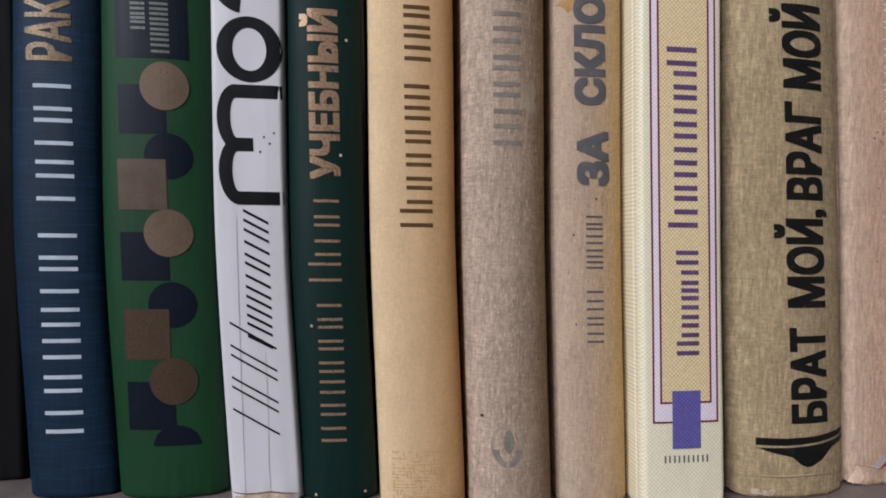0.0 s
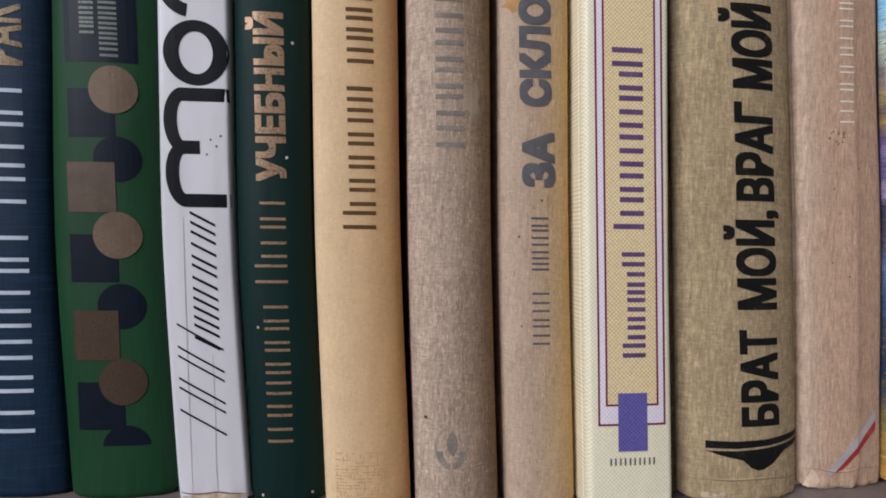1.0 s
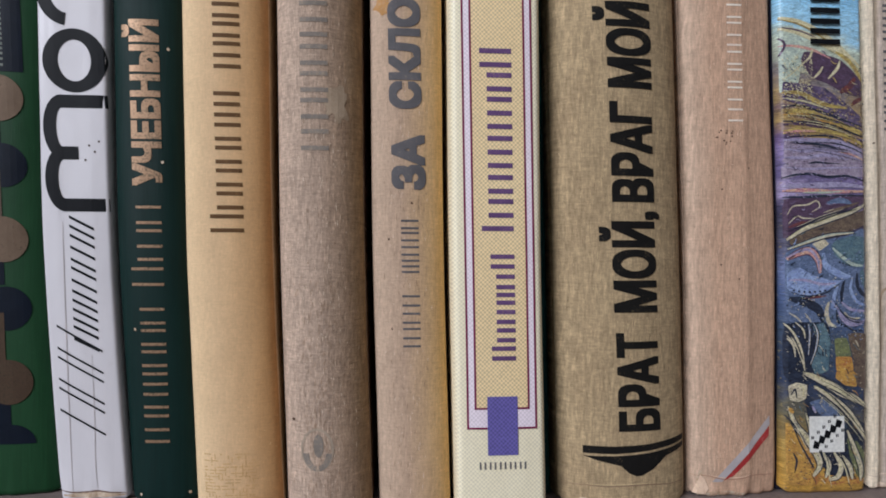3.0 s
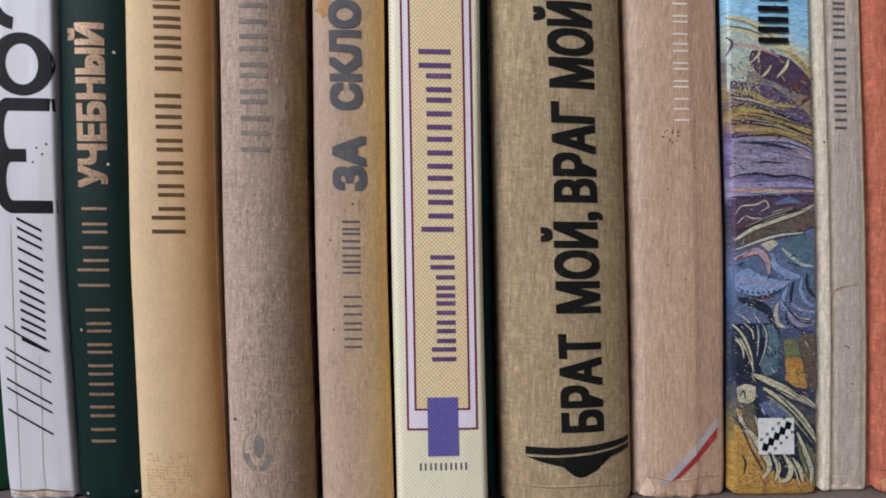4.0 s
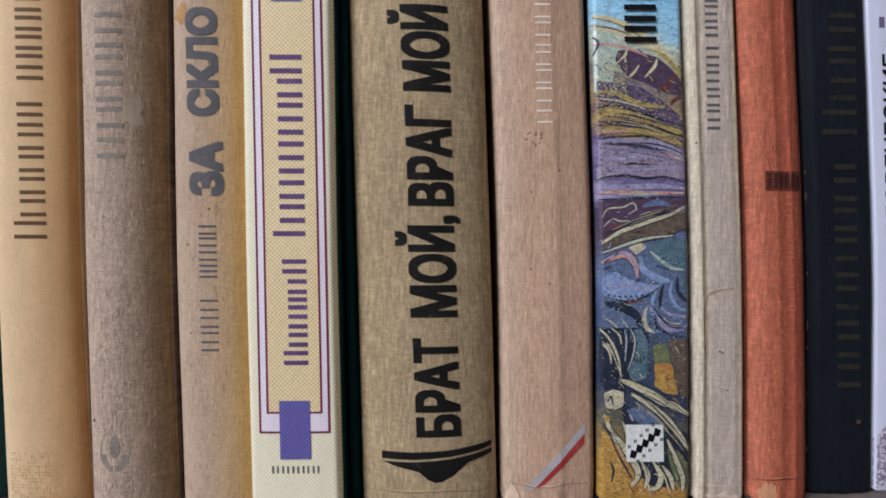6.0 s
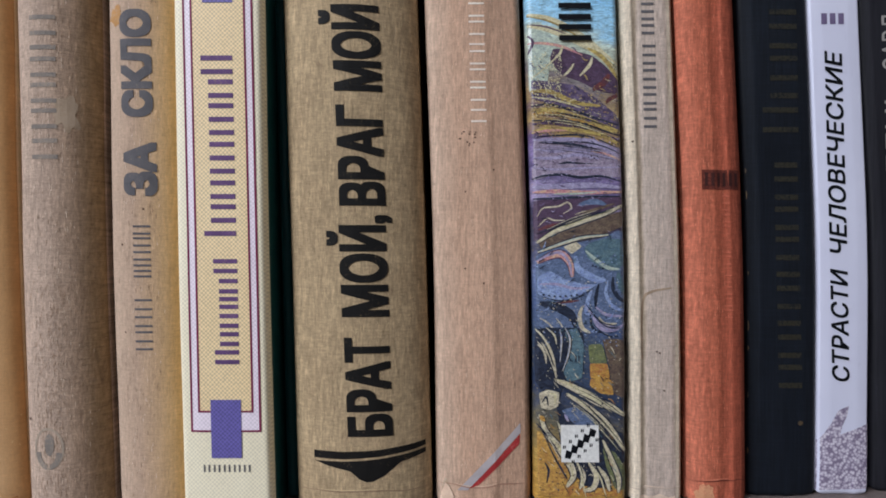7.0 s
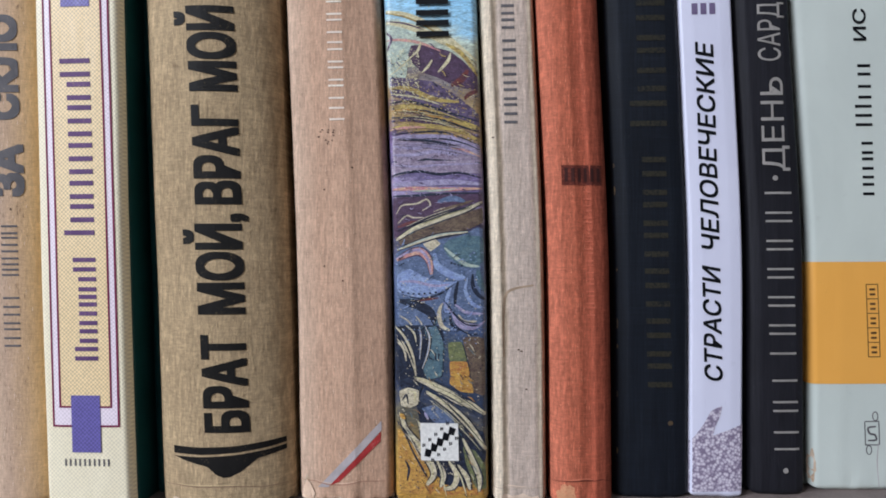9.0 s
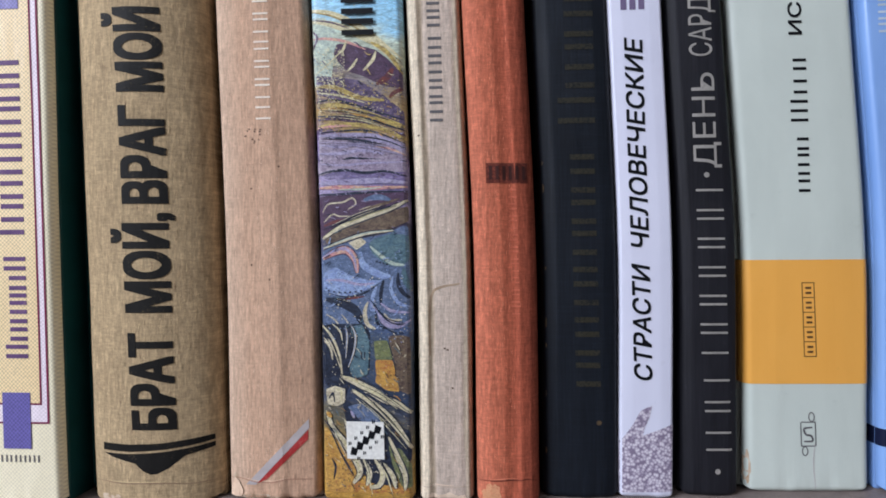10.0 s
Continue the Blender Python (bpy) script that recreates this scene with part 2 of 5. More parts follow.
class Book:
    """A standing book. u: mm over the spine from its middle, z: mm over the shelf."""

    def __init__(self, label, left, right, y, lean, profile, spine_mat, side_mat, height=203, deep=128, turn=0.0, wobble=0.25, crumple=0.4, seed=1, right_mat=None, corner=1.8, bow=0.0):
        self.w, self.h, self.slope = (right - left) * 1000, height, math.tan(radians(lean))
        self.seed, self.wobble, self.crumple, self.corner, self.bow = seed, wobble, crumple, corner, bow
        t, d = zip(*profile)
        fine = np.linspace(-1, 1, 241)
        raw = np.interp(fine, t, d)
        k = np.exp(-0.5 * (np.arange(-8, 9) / 3.0) ** 2)
        pad = np.concatenate([2 * raw[0] - raw[8:0:-1], raw, 2 * raw[-1] - raw[-2:-10:-1]])
        self.fine, self.depth = fine, np.convolve(pad, k / k.sum(), "valid")
        self.rim = float(max(self.depth[0], self.depth[-1]))
        self.root = new("book")
        tagged(self.root, label, "book", "books standing in a row on the shelf")
        self.root.matrix_world = pose((left + right) / 2, y, 0.0, 0, 0, turn)
        self.build(spine_mat, side_mat, right_mat or side_mat, deep)

    def flat(self, u, z):
        """Depth of the spine's face, in mm, behind its foremost line."""
        t = max(-1.0, min(1.0, 2 * u / self.w))
        d = float(np.interp(t, self.fine, self.depth))
        d += self.wobble * noise.noise(Vector((u * 0.06, z * 0.022, self.seed * 7.3)))
        d += 0.35 * self.wobble * noise.noise(Vector((u * 0.22, z * 0.06, self.seed * 3.1)))
        for e in (z, self.h - z):
            if e < 9:
                d += self.crumple * (1 - e / 9) ** 2 * (0.6 + 1.2 * noise.noise(Vector((u * 0.35, e * 0.12, self.seed * 5.7))))
            if e < 1.4:
                d += 1.1 * (1 - e / 1.4) ** 2
        return d

    def warp(self, z):
        """How far, in mm, the warped book stands off its straight line at that height."""
        return self.bow * (2 / (1 + ((z - 69) / 64) ** 2) - 1)

    def place(self, u, z, lift=0.0):
        d = self.flat(u, z)
        if lift:
            s = (self.flat(u + 0.4, z) - self.flat(u - 0.4, z)) / 0.8
            k = lift / math.sqrt(1 + s * s)
            u, d = u + s * k, d - k
        return Vector(((u + self.warp(z) + self.slope * z) / 1000, d / 1000, z / 1000))

    def worn(self, u, z):
        """The height of a row near the tail or head, whose corners are rubbed round."""
        k = self.corner * abs(2 * u / self.w) ** 7 + 0.25 * self.crumple * noise.noise(Vector((u * 0.5, 0.0, self.seed * 1.9)))
        k = max(0.0, k)
        if z < 8:
            return z + k * (1 - z / 8) ** 2
        if z > self.h - 8:
            return z - k * (1 - (self.h - z) / 8) ** 2
        return z

    def build(self, spine_mat, side_mat, right_mat, deep):
        nu = 44
        us = [-self.w / 2 + self.w * i / nu for i in range(nu + 1)]
        zs = [0.0, 0.3, 0.7, 1.2, 1.8, 2.6, 3.6, 5.0, 7.0, 9.0]
        zs = zs + [9 + (self.h - 18) * k / 64 for k in range(1, 64)] + [self.h - e for e in reversed(zs)]
        bm = bmesh.new()
        uv = bm.loops.layers.uv.new("spine")
        front = [[bm.verts.new(self.place(u, self.worn(u, z))) for u in us] for z in zs]
        rear = [[bm.verts.new(self.place(u * 0.985, self.worn(u, z)) + Vector((0, 0.0011, 0))) for u in us] for z in zs]
        spot = {}
        for grid in (front, rear):
            for j, row in enumerate(grid):
                for i, v in enumerate(row):
                    spot[v] = (us[i] / self.w + 0.5, zs[j] / self.h)
        m = len(zs) - 1
        faces, skin = [], []
        for j in range(m):
            for i in range(nu):
                skin.append((front[j][i], front[j][i + 1], front[j + 1][i + 1], front[j + 1][i]))
                faces.append((rear[j][i], rear[j + 1][i], rear[j + 1][i + 1], rear[j][i + 1]))
            faces.append((front[j][0], front[j + 1][0], rear[j + 1][0], rear[j][0]))
            faces.append((front[j][nu], rear[j][nu], rear[j + 1][nu], front[j + 1][nu]))
        for i in range(nu):
            faces.append((front[0][i], rear[0][i], rear[0][i + 1], front[0][i + 1]))
            faces.append((front[m][i], front[m][i + 1], rear[m][i + 1], rear[m][i]))
        for f in skin + faces:
            face = bm.faces.new(f)
            face.smooth = len(bm.faces) <= len(skin)
            for loop in face.loops:
                loop[uv].uv = spot[loop.vert]
        self.spine = part("spine", bm, spine_mat, self.root)
        half, y0 = self.w / 2, self.rim + 0.5
        board = min(2.2, self.w * 0.2)
        for side, mat in ((-1, side_mat), (1, right_mat)):
            a, b = sorted((side * half, side * (half - board)))
            bm = box_bm(a, b, y0, deep, 0.0, self.h, 0.6)
            self.lean_in(bm)
            part("cover_board", bm, mat, self.root)
        bm = box_bm(-half + board + 0.05, half - board - 0.05, self.rim + 0.7, deep - 3.5, 2.5, self.h - 2.5, 0.4)
        self.lean_in(bm)
        part("page_block", bm, PAGES, self.root, "yellowed paper page block")

    def wrap(self, z0, z1, material, label):
        """A printed band's way round the spine's edges on to both boards."""
        half = self.w / 2
        for side in (-1, 1):
            a, b = sorted((side * (half - 0.3), side * (half + 0.12)))
            bm = box_bm(a, b, float(self.depth[0 if side < 0 else -1]) + 0.6, 60.0, z0, z1)
            self.lean_in(bm)
            part("band", bm, material, self.root, label)

    def lean_in(self, bm):
        for k in range(1, 14):
            bmesh.ops.bisect_plane(bm, geom=bm.verts[:] + bm.edges[:] + bm.faces[:], plane_co=(0, 0, self.h * k / 14), plane_no=(0, 0, 1))
        for v in bm.verts:
            x, y, z = v.co
            v.co = ((x + self.warp(z) + self.slope * z) / 1000, y / 1000, z / 1000)

    def lay(self, name, bm, material, label="", lift=0.12, step=1.6, zstep=6.0, ride=False):
        """Lays a flat drawing, x = u and y = z in mm, on the spine's face as thin relief; ride: it follows the spine's warp."""
        xs = [v.co.x for v in bm.verts]
        ys = [v.co.y for v in bm.verts]
        for k in range(int(min(xs) / step), int(max(xs) / step) + 1):
            bmesh.ops.bisect_plane(bm, geom=bm.verts[:] + bm.edges[:] + bm.faces[:], plane_co=(k * step, 0, 0), plane_no=(1, 0, 0))
        for k in range(int(min(ys) / zstep), int(max(ys) / zstep) + 1):
            bmesh.ops.bisect_plane(bm, geom=bm.verts[:] + bm.edges[:] + bm.faces[:], plane_co=(0, k * zstep, 0), plane_no=(0, 1, 0))
        for v in bm.verts:
            v.co = self.place(v.co.x - (0.0 if ride else self.warp(v.co.y)), v.co.y, lift + v.co.z)
        return part(name, bm, material, self.spine, label)

def arch(depth, sharp=2.0, n=160):
    """A rounded spine that falls back by that many mm at its edges."""
    return [(t, depth * (1 - math.sqrt(max(0.0, 1 - 0.985 * abs(t) ** sharp)))) for t in (2 * k / n - 1 for k in range(n + 1))]


ROUND = arch(5.0, 2.3)


def skewed(profile, back):
    """The same profile with its right edge set further back, in mm."""
    return [(t, d + back * (1 + t) / 2) for t, d in profile]


SQUARE = [(-1, 3.0), (-0.97, 1.1), (-0.9, 0.35), (-0.5, 0.05), (0.5, 0.05), (0.9, 0.35), (0.97, 1.1), (1, 3.0)]
SOFT = [(-1, 3.6), (-0.96, 2.0), (-0.88, 1.2), (-0.6, 0.3), (0.0, 0.0), (0.6, 0.3), (0.88, 1.2), (0.96, 2.0), (1, 3.6)]
CREASED = [(-1, 4.0), (-0.95, 2.4), (-0.85, 1.2), (-0.5, 0.4), (0.0, 0.0), (0.24, 0.0), (0.34, 0.5), (0.9, 1.9), (0.97, 3.0), (1, 4.2)]
GROOVED = [(-1, 4.0), (-0.95, 2.0), (-0.8, 0.6), (-0.6, 0.2), (-0.48, 0.9), (-0.4, 1.0), (-0.3, 0.6), (0.6, 0.6), (0.74, 0.9), (0.84, 0.5), (0.94, 1.4), (1, 3.0)]
FACETED = [(-1, 3.0), (-0.94, 1.6), (-0.8, 0.7), (-0.55, 0.0), (-0.1, 0.0), (0.12, 0.7), (0.3, 1.0), (0.42, 0.8), (0.75, 2.0), (0.95, 3.6), (1, 5.0)]

NAVY = leatherette("navy_binding", srgb(13, 37, 58), srgb(24, 54, 80), 0.5, 0.55, 0.4)
GREEN = leatherette("grass_green_binding", srgb(20, 60, 33), srgb(32, 76, 45), 0.25, 0.5)
WHITE = jacket("white_paper_jacket", srgb(221, 218, 221), srgb(204, 200, 203), 0.36, 0.0, 0.25)
BOTTLE = leatherette("bottle_green_binding", srgb(3, 34, 31), srgb(6, 44, 40), 0.35, 0.55)
# yellowed right edge, plus a painted lighter left and darker right side
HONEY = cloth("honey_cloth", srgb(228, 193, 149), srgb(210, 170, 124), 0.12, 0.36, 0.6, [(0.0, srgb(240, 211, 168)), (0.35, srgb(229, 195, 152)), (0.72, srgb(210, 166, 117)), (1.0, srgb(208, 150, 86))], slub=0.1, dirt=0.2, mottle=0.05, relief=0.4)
# the rounded spine's shading to the right is painted into across
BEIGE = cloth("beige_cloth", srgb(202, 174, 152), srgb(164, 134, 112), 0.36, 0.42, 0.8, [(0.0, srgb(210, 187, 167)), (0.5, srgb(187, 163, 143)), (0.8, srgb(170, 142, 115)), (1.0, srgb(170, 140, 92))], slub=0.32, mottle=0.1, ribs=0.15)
FAWN = cloth("fawn_cloth", srgb(202, 173, 146), srgb(190, 159, 130), 0.2, 0.4, 0.6, [(0.0, srgb(206, 181, 158)), (0.4, srgb(198, 169, 144)), (0.68, srgb(206, 171, 129)), (1.0, srgb(234, 190, 116))], slub=0.15, mottle=0.06, ribs=0.1)
CREAM = jacket("cream_canvas_print", srgb(250, 241, 210), srgb(243, 230, 196), 0.45, 0.14)
KHAKI = cloth("khaki_linen", srgb(196, 171, 133), srgb(172, 147, 113), 0.32, 0.45, 0.7, None, slub=0.35, mottle=0.06, ribs=0.2)
# across paints the left facet brighter and the right one shaded
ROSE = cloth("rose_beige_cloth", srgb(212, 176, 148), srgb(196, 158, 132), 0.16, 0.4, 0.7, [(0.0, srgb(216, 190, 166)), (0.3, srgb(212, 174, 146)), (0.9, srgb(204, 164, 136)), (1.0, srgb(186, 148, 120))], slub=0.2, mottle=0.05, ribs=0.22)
# across paints a bright left ridge and the shade inside both grooves
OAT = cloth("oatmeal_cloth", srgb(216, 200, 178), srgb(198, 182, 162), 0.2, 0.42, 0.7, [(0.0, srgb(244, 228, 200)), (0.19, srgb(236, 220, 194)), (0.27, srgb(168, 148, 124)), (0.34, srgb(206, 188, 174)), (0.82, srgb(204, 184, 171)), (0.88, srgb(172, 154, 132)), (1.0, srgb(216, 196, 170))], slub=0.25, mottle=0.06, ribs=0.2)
# lit left facet and shaded right side are painted into across
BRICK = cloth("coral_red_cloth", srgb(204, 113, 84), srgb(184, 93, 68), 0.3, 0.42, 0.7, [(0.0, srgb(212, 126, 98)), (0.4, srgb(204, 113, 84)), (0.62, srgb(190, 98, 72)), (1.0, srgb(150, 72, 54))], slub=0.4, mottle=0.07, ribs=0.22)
SLATE = leatherette("slate_black_binding", srgb(16, 21, 29), srgb(26, 33, 43), 0.7, 0.55, 0.2)
LILAC = jacket("lilac_white_paper", srgb(221, 222, 238), srgb(207, 208, 227), 0.3)
COAL = leatherette("coal_black_binding", srgb(28, 28, 33), srgb(44, 44, 51), 0.5, 0.5)
PALE = jacket("pale_grey_green_paper", srgb(207, 215, 206), srgb(193, 201, 193), 0.35, 0.0, 0.25)
AZURE = jacket("azure_paper", srgb(136, 172, 226), srgb(112, 150, 212), 0.3)
PICTURE = jacket("picture_jacket_side", srgb(26, 26, 44), srgb(40, 38, 60), 0.3)
PITCH = leatherette("pitch_black_binding", srgb(8, 8, 9), srgb(15, 15, 16), 0.4, 0.7)
DEEP = leatherette("deep_green_board", srgb(18, 66, 68), srgb(25, 80, 82), 0.3, 0.4)

b0 = Book("black book standing deeper on the shelf, in shadow", -0.1240, -0.0965, 0.237, -1.6, SQUARE, PITCH, PITCH, 196, seed=20)
b1 = Book("navy blue bound book with white letter bars", -0.0897, -0.0668, 0.222, -2.3, ROUND, NAVY, NAVY, seed=1, bow=-1.8)
b2 = Book("green book with navy and bronze squares and circles", -0.0658, -0.0379, 0.219, -2.5, ROUND, GREEN, GREEN, seed=2, wobble=0.15, bow=-1.65)
b3 = Book("white paper-jacketed book with thick black shapes", -0.0357, -0.0168, 0.214, -2.7, SQUARE, WHITE, WHITE, seed=3, wobble=0.4, crumple=0.9, bow=-1.35)
b4 = Book("dark bottle-green book with copper foil lettering", -0.0166, 0.0030, 0.212, -2.4, ROUND, BOTTLE, BOTTLE, seed=4, bow=-1.2)
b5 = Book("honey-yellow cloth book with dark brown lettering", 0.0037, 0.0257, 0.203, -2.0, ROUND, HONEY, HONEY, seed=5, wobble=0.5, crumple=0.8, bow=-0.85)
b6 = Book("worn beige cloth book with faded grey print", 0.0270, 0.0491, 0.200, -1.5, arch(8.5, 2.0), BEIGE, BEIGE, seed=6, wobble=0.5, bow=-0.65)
b7 = Book("faded fawn cloth book with grey title letters", 0.0511, 0.0701, 0.203, -1.35, ROUND, FAWN, FAWN, seed=7, bow=-0.55)
b8 = Book("cream canvas-print book with violet frame and square", 0.0712, 0.0951, 0.199, -1.2, SQUARE, CREAM, CREAM, seed=8, wobble=0.15, right_mat=DEEP, bow=-0.35)
Book("thin dark teal booklet squeezed in between thicker books", 0.0956, 0.0988, 0.211, -1.5, arch(1.2), DEEP, DEEP, 198, seed=21, wobble=0.1, corner=0.4)
b9 = Book("thick khaki linen book with bold black title", 0.0998, 0.1365, 0.200, -1.8, skewed(arch(9.0, 2.0), 1.7), KHAKI, KHAKI, seed=9, wobble=0.4, bow=0.2)
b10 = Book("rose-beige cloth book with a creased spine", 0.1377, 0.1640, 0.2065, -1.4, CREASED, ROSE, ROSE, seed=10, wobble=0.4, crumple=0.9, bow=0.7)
b11 = Book("glossy illustrated fantasy book with a white sticker", 0.1645, 0.1901, 0.2075, -1.1, SQUARE, PICTURE, PICTURE, seed=11, wobble=0.15, bow=0.8)
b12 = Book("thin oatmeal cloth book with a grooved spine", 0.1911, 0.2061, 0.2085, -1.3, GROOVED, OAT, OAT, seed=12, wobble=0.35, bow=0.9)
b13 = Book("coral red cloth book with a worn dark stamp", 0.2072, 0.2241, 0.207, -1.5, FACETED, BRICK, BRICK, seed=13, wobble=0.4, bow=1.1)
b14 = Book("slate black book with faint rubbed gilt bars", 0.2251, 0.2460, 0.213, -1.1, SOFT, SLATE, SLATE, seed=14, bow=1.2)
b15 = Book("thin lilac-white book with black title letters", 0.2460, 0.2611, 0.2145, -1.1, SQUARE, LILAC, LILAC, seed=15, wobble=0.1, bow=1.4)
b16 = Book("coal black book with thin silver lettering", 0.2635, 0.2795, 0.2165, -1.7, SOFT, COAL, COAL, seed=16, bow=1.65)
b17 = Book("thick pale paper book with an orange band", 0.2820, 0.3172, 0.2205, -1.9, skewed(SQUARE, 1.8), PALE, PALE, seed=17, wobble=0.15, bow=1.8)
b18 = Book("azure blue paper book at the row's end", 0.3195, 0.3445, 0.222, -2.0, SQUARE, AZURE, AZURE, seed=18, wobble=0.1, bow=2.0)

# ---- print, foil and paper on the spines ----


def flat_bm(polys):
    """A flat drawing from polygons of (u, z) in mm."""
    bm = bmesh.new()
    for poly in polys:
        bm.faces.new([bm.verts.new((u, z, 0)) for u, z in poly])
    bmesh.ops.remove_doubles(bm, verts=bm.verts[:], dist=0.0005)
    bmesh.ops.triangulate(bm, faces=[f for f in bm.faces if len(f.verts) > 4])
    return bm


def rect(u0, u1, z0, z1):
    return [(u0, z0), (u1, z0), (u1, z1), (u0, z1)]


def oval(u, z, ru, rz, n=40, a0=0.0, a1=360.0, turn=0.0):
    c, s = math.cos(radians(turn)), math.sin(radians(turn))
    pts = []
    for k in range(n if a1 - a0 >= 360 else n + 1):
        a = radians(a0 + (a1 - a0) * k / n)
        p, q = ru * math.cos(a), rz * math.sin(a)
        pts.append((u + p * c - q * s, z + p * s + q * c))
    return pts


def ring(u, z, ru, rz, thick, n=48):
    out = oval(u, z, ru, rz, n)
    inn = oval(u, z, ru - thick, rz - thick, n)
    return [[out[k], out[(k + 1) % n], inn[(k + 1) % n], inn[k]] for k in range(n)]


def blob(u, z, ru, rz, seed, n=26, rough=0.35):
    pts = []
    for k in range(n):
        a = 2 * math.pi * k / n
        r = 1 + rough * noise.noise(Vector((2 * math.cos(a), 2 * math.sin(a), seed * 4.7))) + 0.5 * rough * noise.noise(Vector((6 * math.cos(a), 6 * math.sin(a), seed * 2.9)))
        pts.append((u + ru * r * math.cos(a), z + rz * r * math.sin(a)))
    return pts


def stroke(points, width, taper=0.7, n=18):
    """A tapered, curved brush stroke through the points."""
    p = [Vector(q) for q in points]
    p = [2 * p[0] - p[1]] + p + [2 * p[-1] - p[-2]]
    line = []
    for i in range(1, len(p) - 2):
        for k in range(n):
            t = k / n
            line.append(0.5 * (2 * p[i] + (p[i + 1] - p[i - 1]) * t + (2 * p[i - 1] - 5 * p[i] + 4 * p[i + 1] - p[i + 2]) * t * t + (3 * p[i] - p[i - 1] - 3 * p[i + 1] + p[i + 2]) * t ** 3))
    line.append(p[-2])
    left, right = [], []
    for k, q in enumerate(line):
        d = (line[min(k + 1, len(line) - 1)] - line[max(k - 1, 0)]).normalized()
        f = k / (len(line) - 1)
        w = width / 2 * (1 - taper + taper * math.sin(math.pi * min(1, max(0.02, f))) ** 0.7)
        side = Vector((-d.y, d.x)) * w
        left.append(tuple(q + side))
        right.append(tuple(q - side))
    return [[left[k], right[k], right[k + 1], left[k + 1]] for k in range(len(line) - 1)]


def type_mesh(text, bold=0.0):
    c = bpy.data.curves.new("type", "FONT")
    c.body, c.offset, c.resolution_u = text, bold, 4
    ob = bpy.data.objects.new("type", c)
    scene.collection.objects.link(ob)
    me = bpy.data.meshes.new_from_object(ob.evaluated_get(bpy.context.evaluated_depsgraph_get()))
    bpy.data.objects.remove(ob)
    bpy.data.curves.remove(c)
    return me


def cap_height():
    me = type_mesh("Н")
    h = max(v.co.y for v in me.vertices)
    bpy.data.meshes.remove(me)
    return h


CAP = cap_height()


def word(book, text, z0, z1, top, base, material, label, bold=0.0, drift=0.0, lift=0.12, slant=0.0, ride=False):
    """Lettering that reads upwards from z0 to z1, its capitals from base to top over the spine; bold: mm added to each stroke."""
    me = type_mesh(text)
    lo, hi = min(v.co.x for v in me.vertices), max(v.co.x for v in me.vertices)
    flat = bmesh.new()
    shifts = [(0, 0)] + ([(p * bold / 2, q * bold / 2) for p, q in ((1, 0), (-1, 0), (0, 1), (0, -1), (1, 1), (-1, 1), (1, -1), (-1, -1))] if bold else [])
    z0, z1 = z0 + bold / 2, z1 - bold / 2
    for layer, (du, dz) in enumerate(shifts):
        k = len(flat.verts)
        flat.from_mesh(me)
        flat.verts.ensure_lookup_table()
        for v in flat.verts[k:]:
            f = (v.co.x - lo) / (hi - lo)
            v.co = (base - (base - top) * v.co.y / CAP + drift * f + du, z0 + (z1 - z0) * f + dz + slant * (v.co.y / CAP - 0.5), layer * 0.006)
    bpy.data.meshes.remove(me)
    return book.lay("lettering", flat, material, label, lift)


STEM_ROOM = {"1": 0.62, "2": 1.0, "3": 1.4}


def bars(book, z0, z1, top, base, stems, weight, material, label="", slant=0.0, drift=0.0, tall=(), lift=0.12):
    """Plain bars in place of a name; stems: for each of its letters, how many bars."""
    unit = (z1 - z0) / sum(STEM_ROOM[c] for c in stems)
    z = z0
    for k, c in enumerate(stems):
        room, count = unit * STEM_ROOM[c], int(c)
        up = top - (base - top) * 0.28 if k in tall else top
        off = drift * (z - z0) / (z1 - z0)
        first = z + room * (0.12 if count > 1 else 0.3)
        gap = (room * 0.78 - weight) / max(1, count - 1)
        for j in range(count):
            q = first + gap * j
            poly = [(up + off, q + slant), (base + off, q), (base + off, q + weight), (up + off, q + weight + slant)]
            book.lay("print_bar", flat_bm([poly]), material, label, lift)
        z += room


def patch(book, name, polys, material, label="", lift=0.1, ride=False, step=1.6):
    return book.lay(name, flat_bm(polys), material, label, lift, step, ride=ride)


WHITE_INK = ink("white_ink", srgb(178, 188, 198), srgb(70, 92, 118), 0.12)
GILT = ink("worn_gilt", srgb(112, 94, 70), srgb(40, 52, 64), 0.42, 0.4, 0.5)
NAVY_INK = ink("navy_ink", srgb(12, 20, 32), srgb(16, 36, 34), 0.06, 0.45)
BRONZE = ink("bronze_foil", srgb(104, 87, 72), srgb(60, 58, 46), 0.22, 0.5, 0.2)
MUTED_BRONZE = ink("muted_bronze_foil", srgb(86, 73, 62), srgb(58, 58, 48), 0.2, 0.5, 0.15)
DULL_BRONZE = ink("dull_bronze_foil", srgb(72, 57, 45), srgb(46, 48, 36), 0.3, 0.5, 0.1)
SILVER = ink("silver_foil", srgb(168, 164, 158), srgb(70, 76, 78), 0.2, 0.4, 0.4)
TARNISH = ink("tarnished_silver", srgb(104, 108, 102), srgb(44, 54, 56), 0.3, 0.5, 0.2)
BLACK_INK = ink("black_ink", srgb(14, 16, 20), srgb(40, 40, 42), 0.04, 0.55)
COPPER = ink("copper_foil", srgb(158, 128, 102), srgb(60, 66, 56), 0.36, 0.42, 0.35)
BROWN_INK = ink("brown_ink", srgb(92, 66, 40), srgb(150, 116, 76), 0.22)
GREY_INK = ink("faded_grey_ink", srgb(124, 116, 108), srgb(166, 148, 128), 0.34, 0.7)
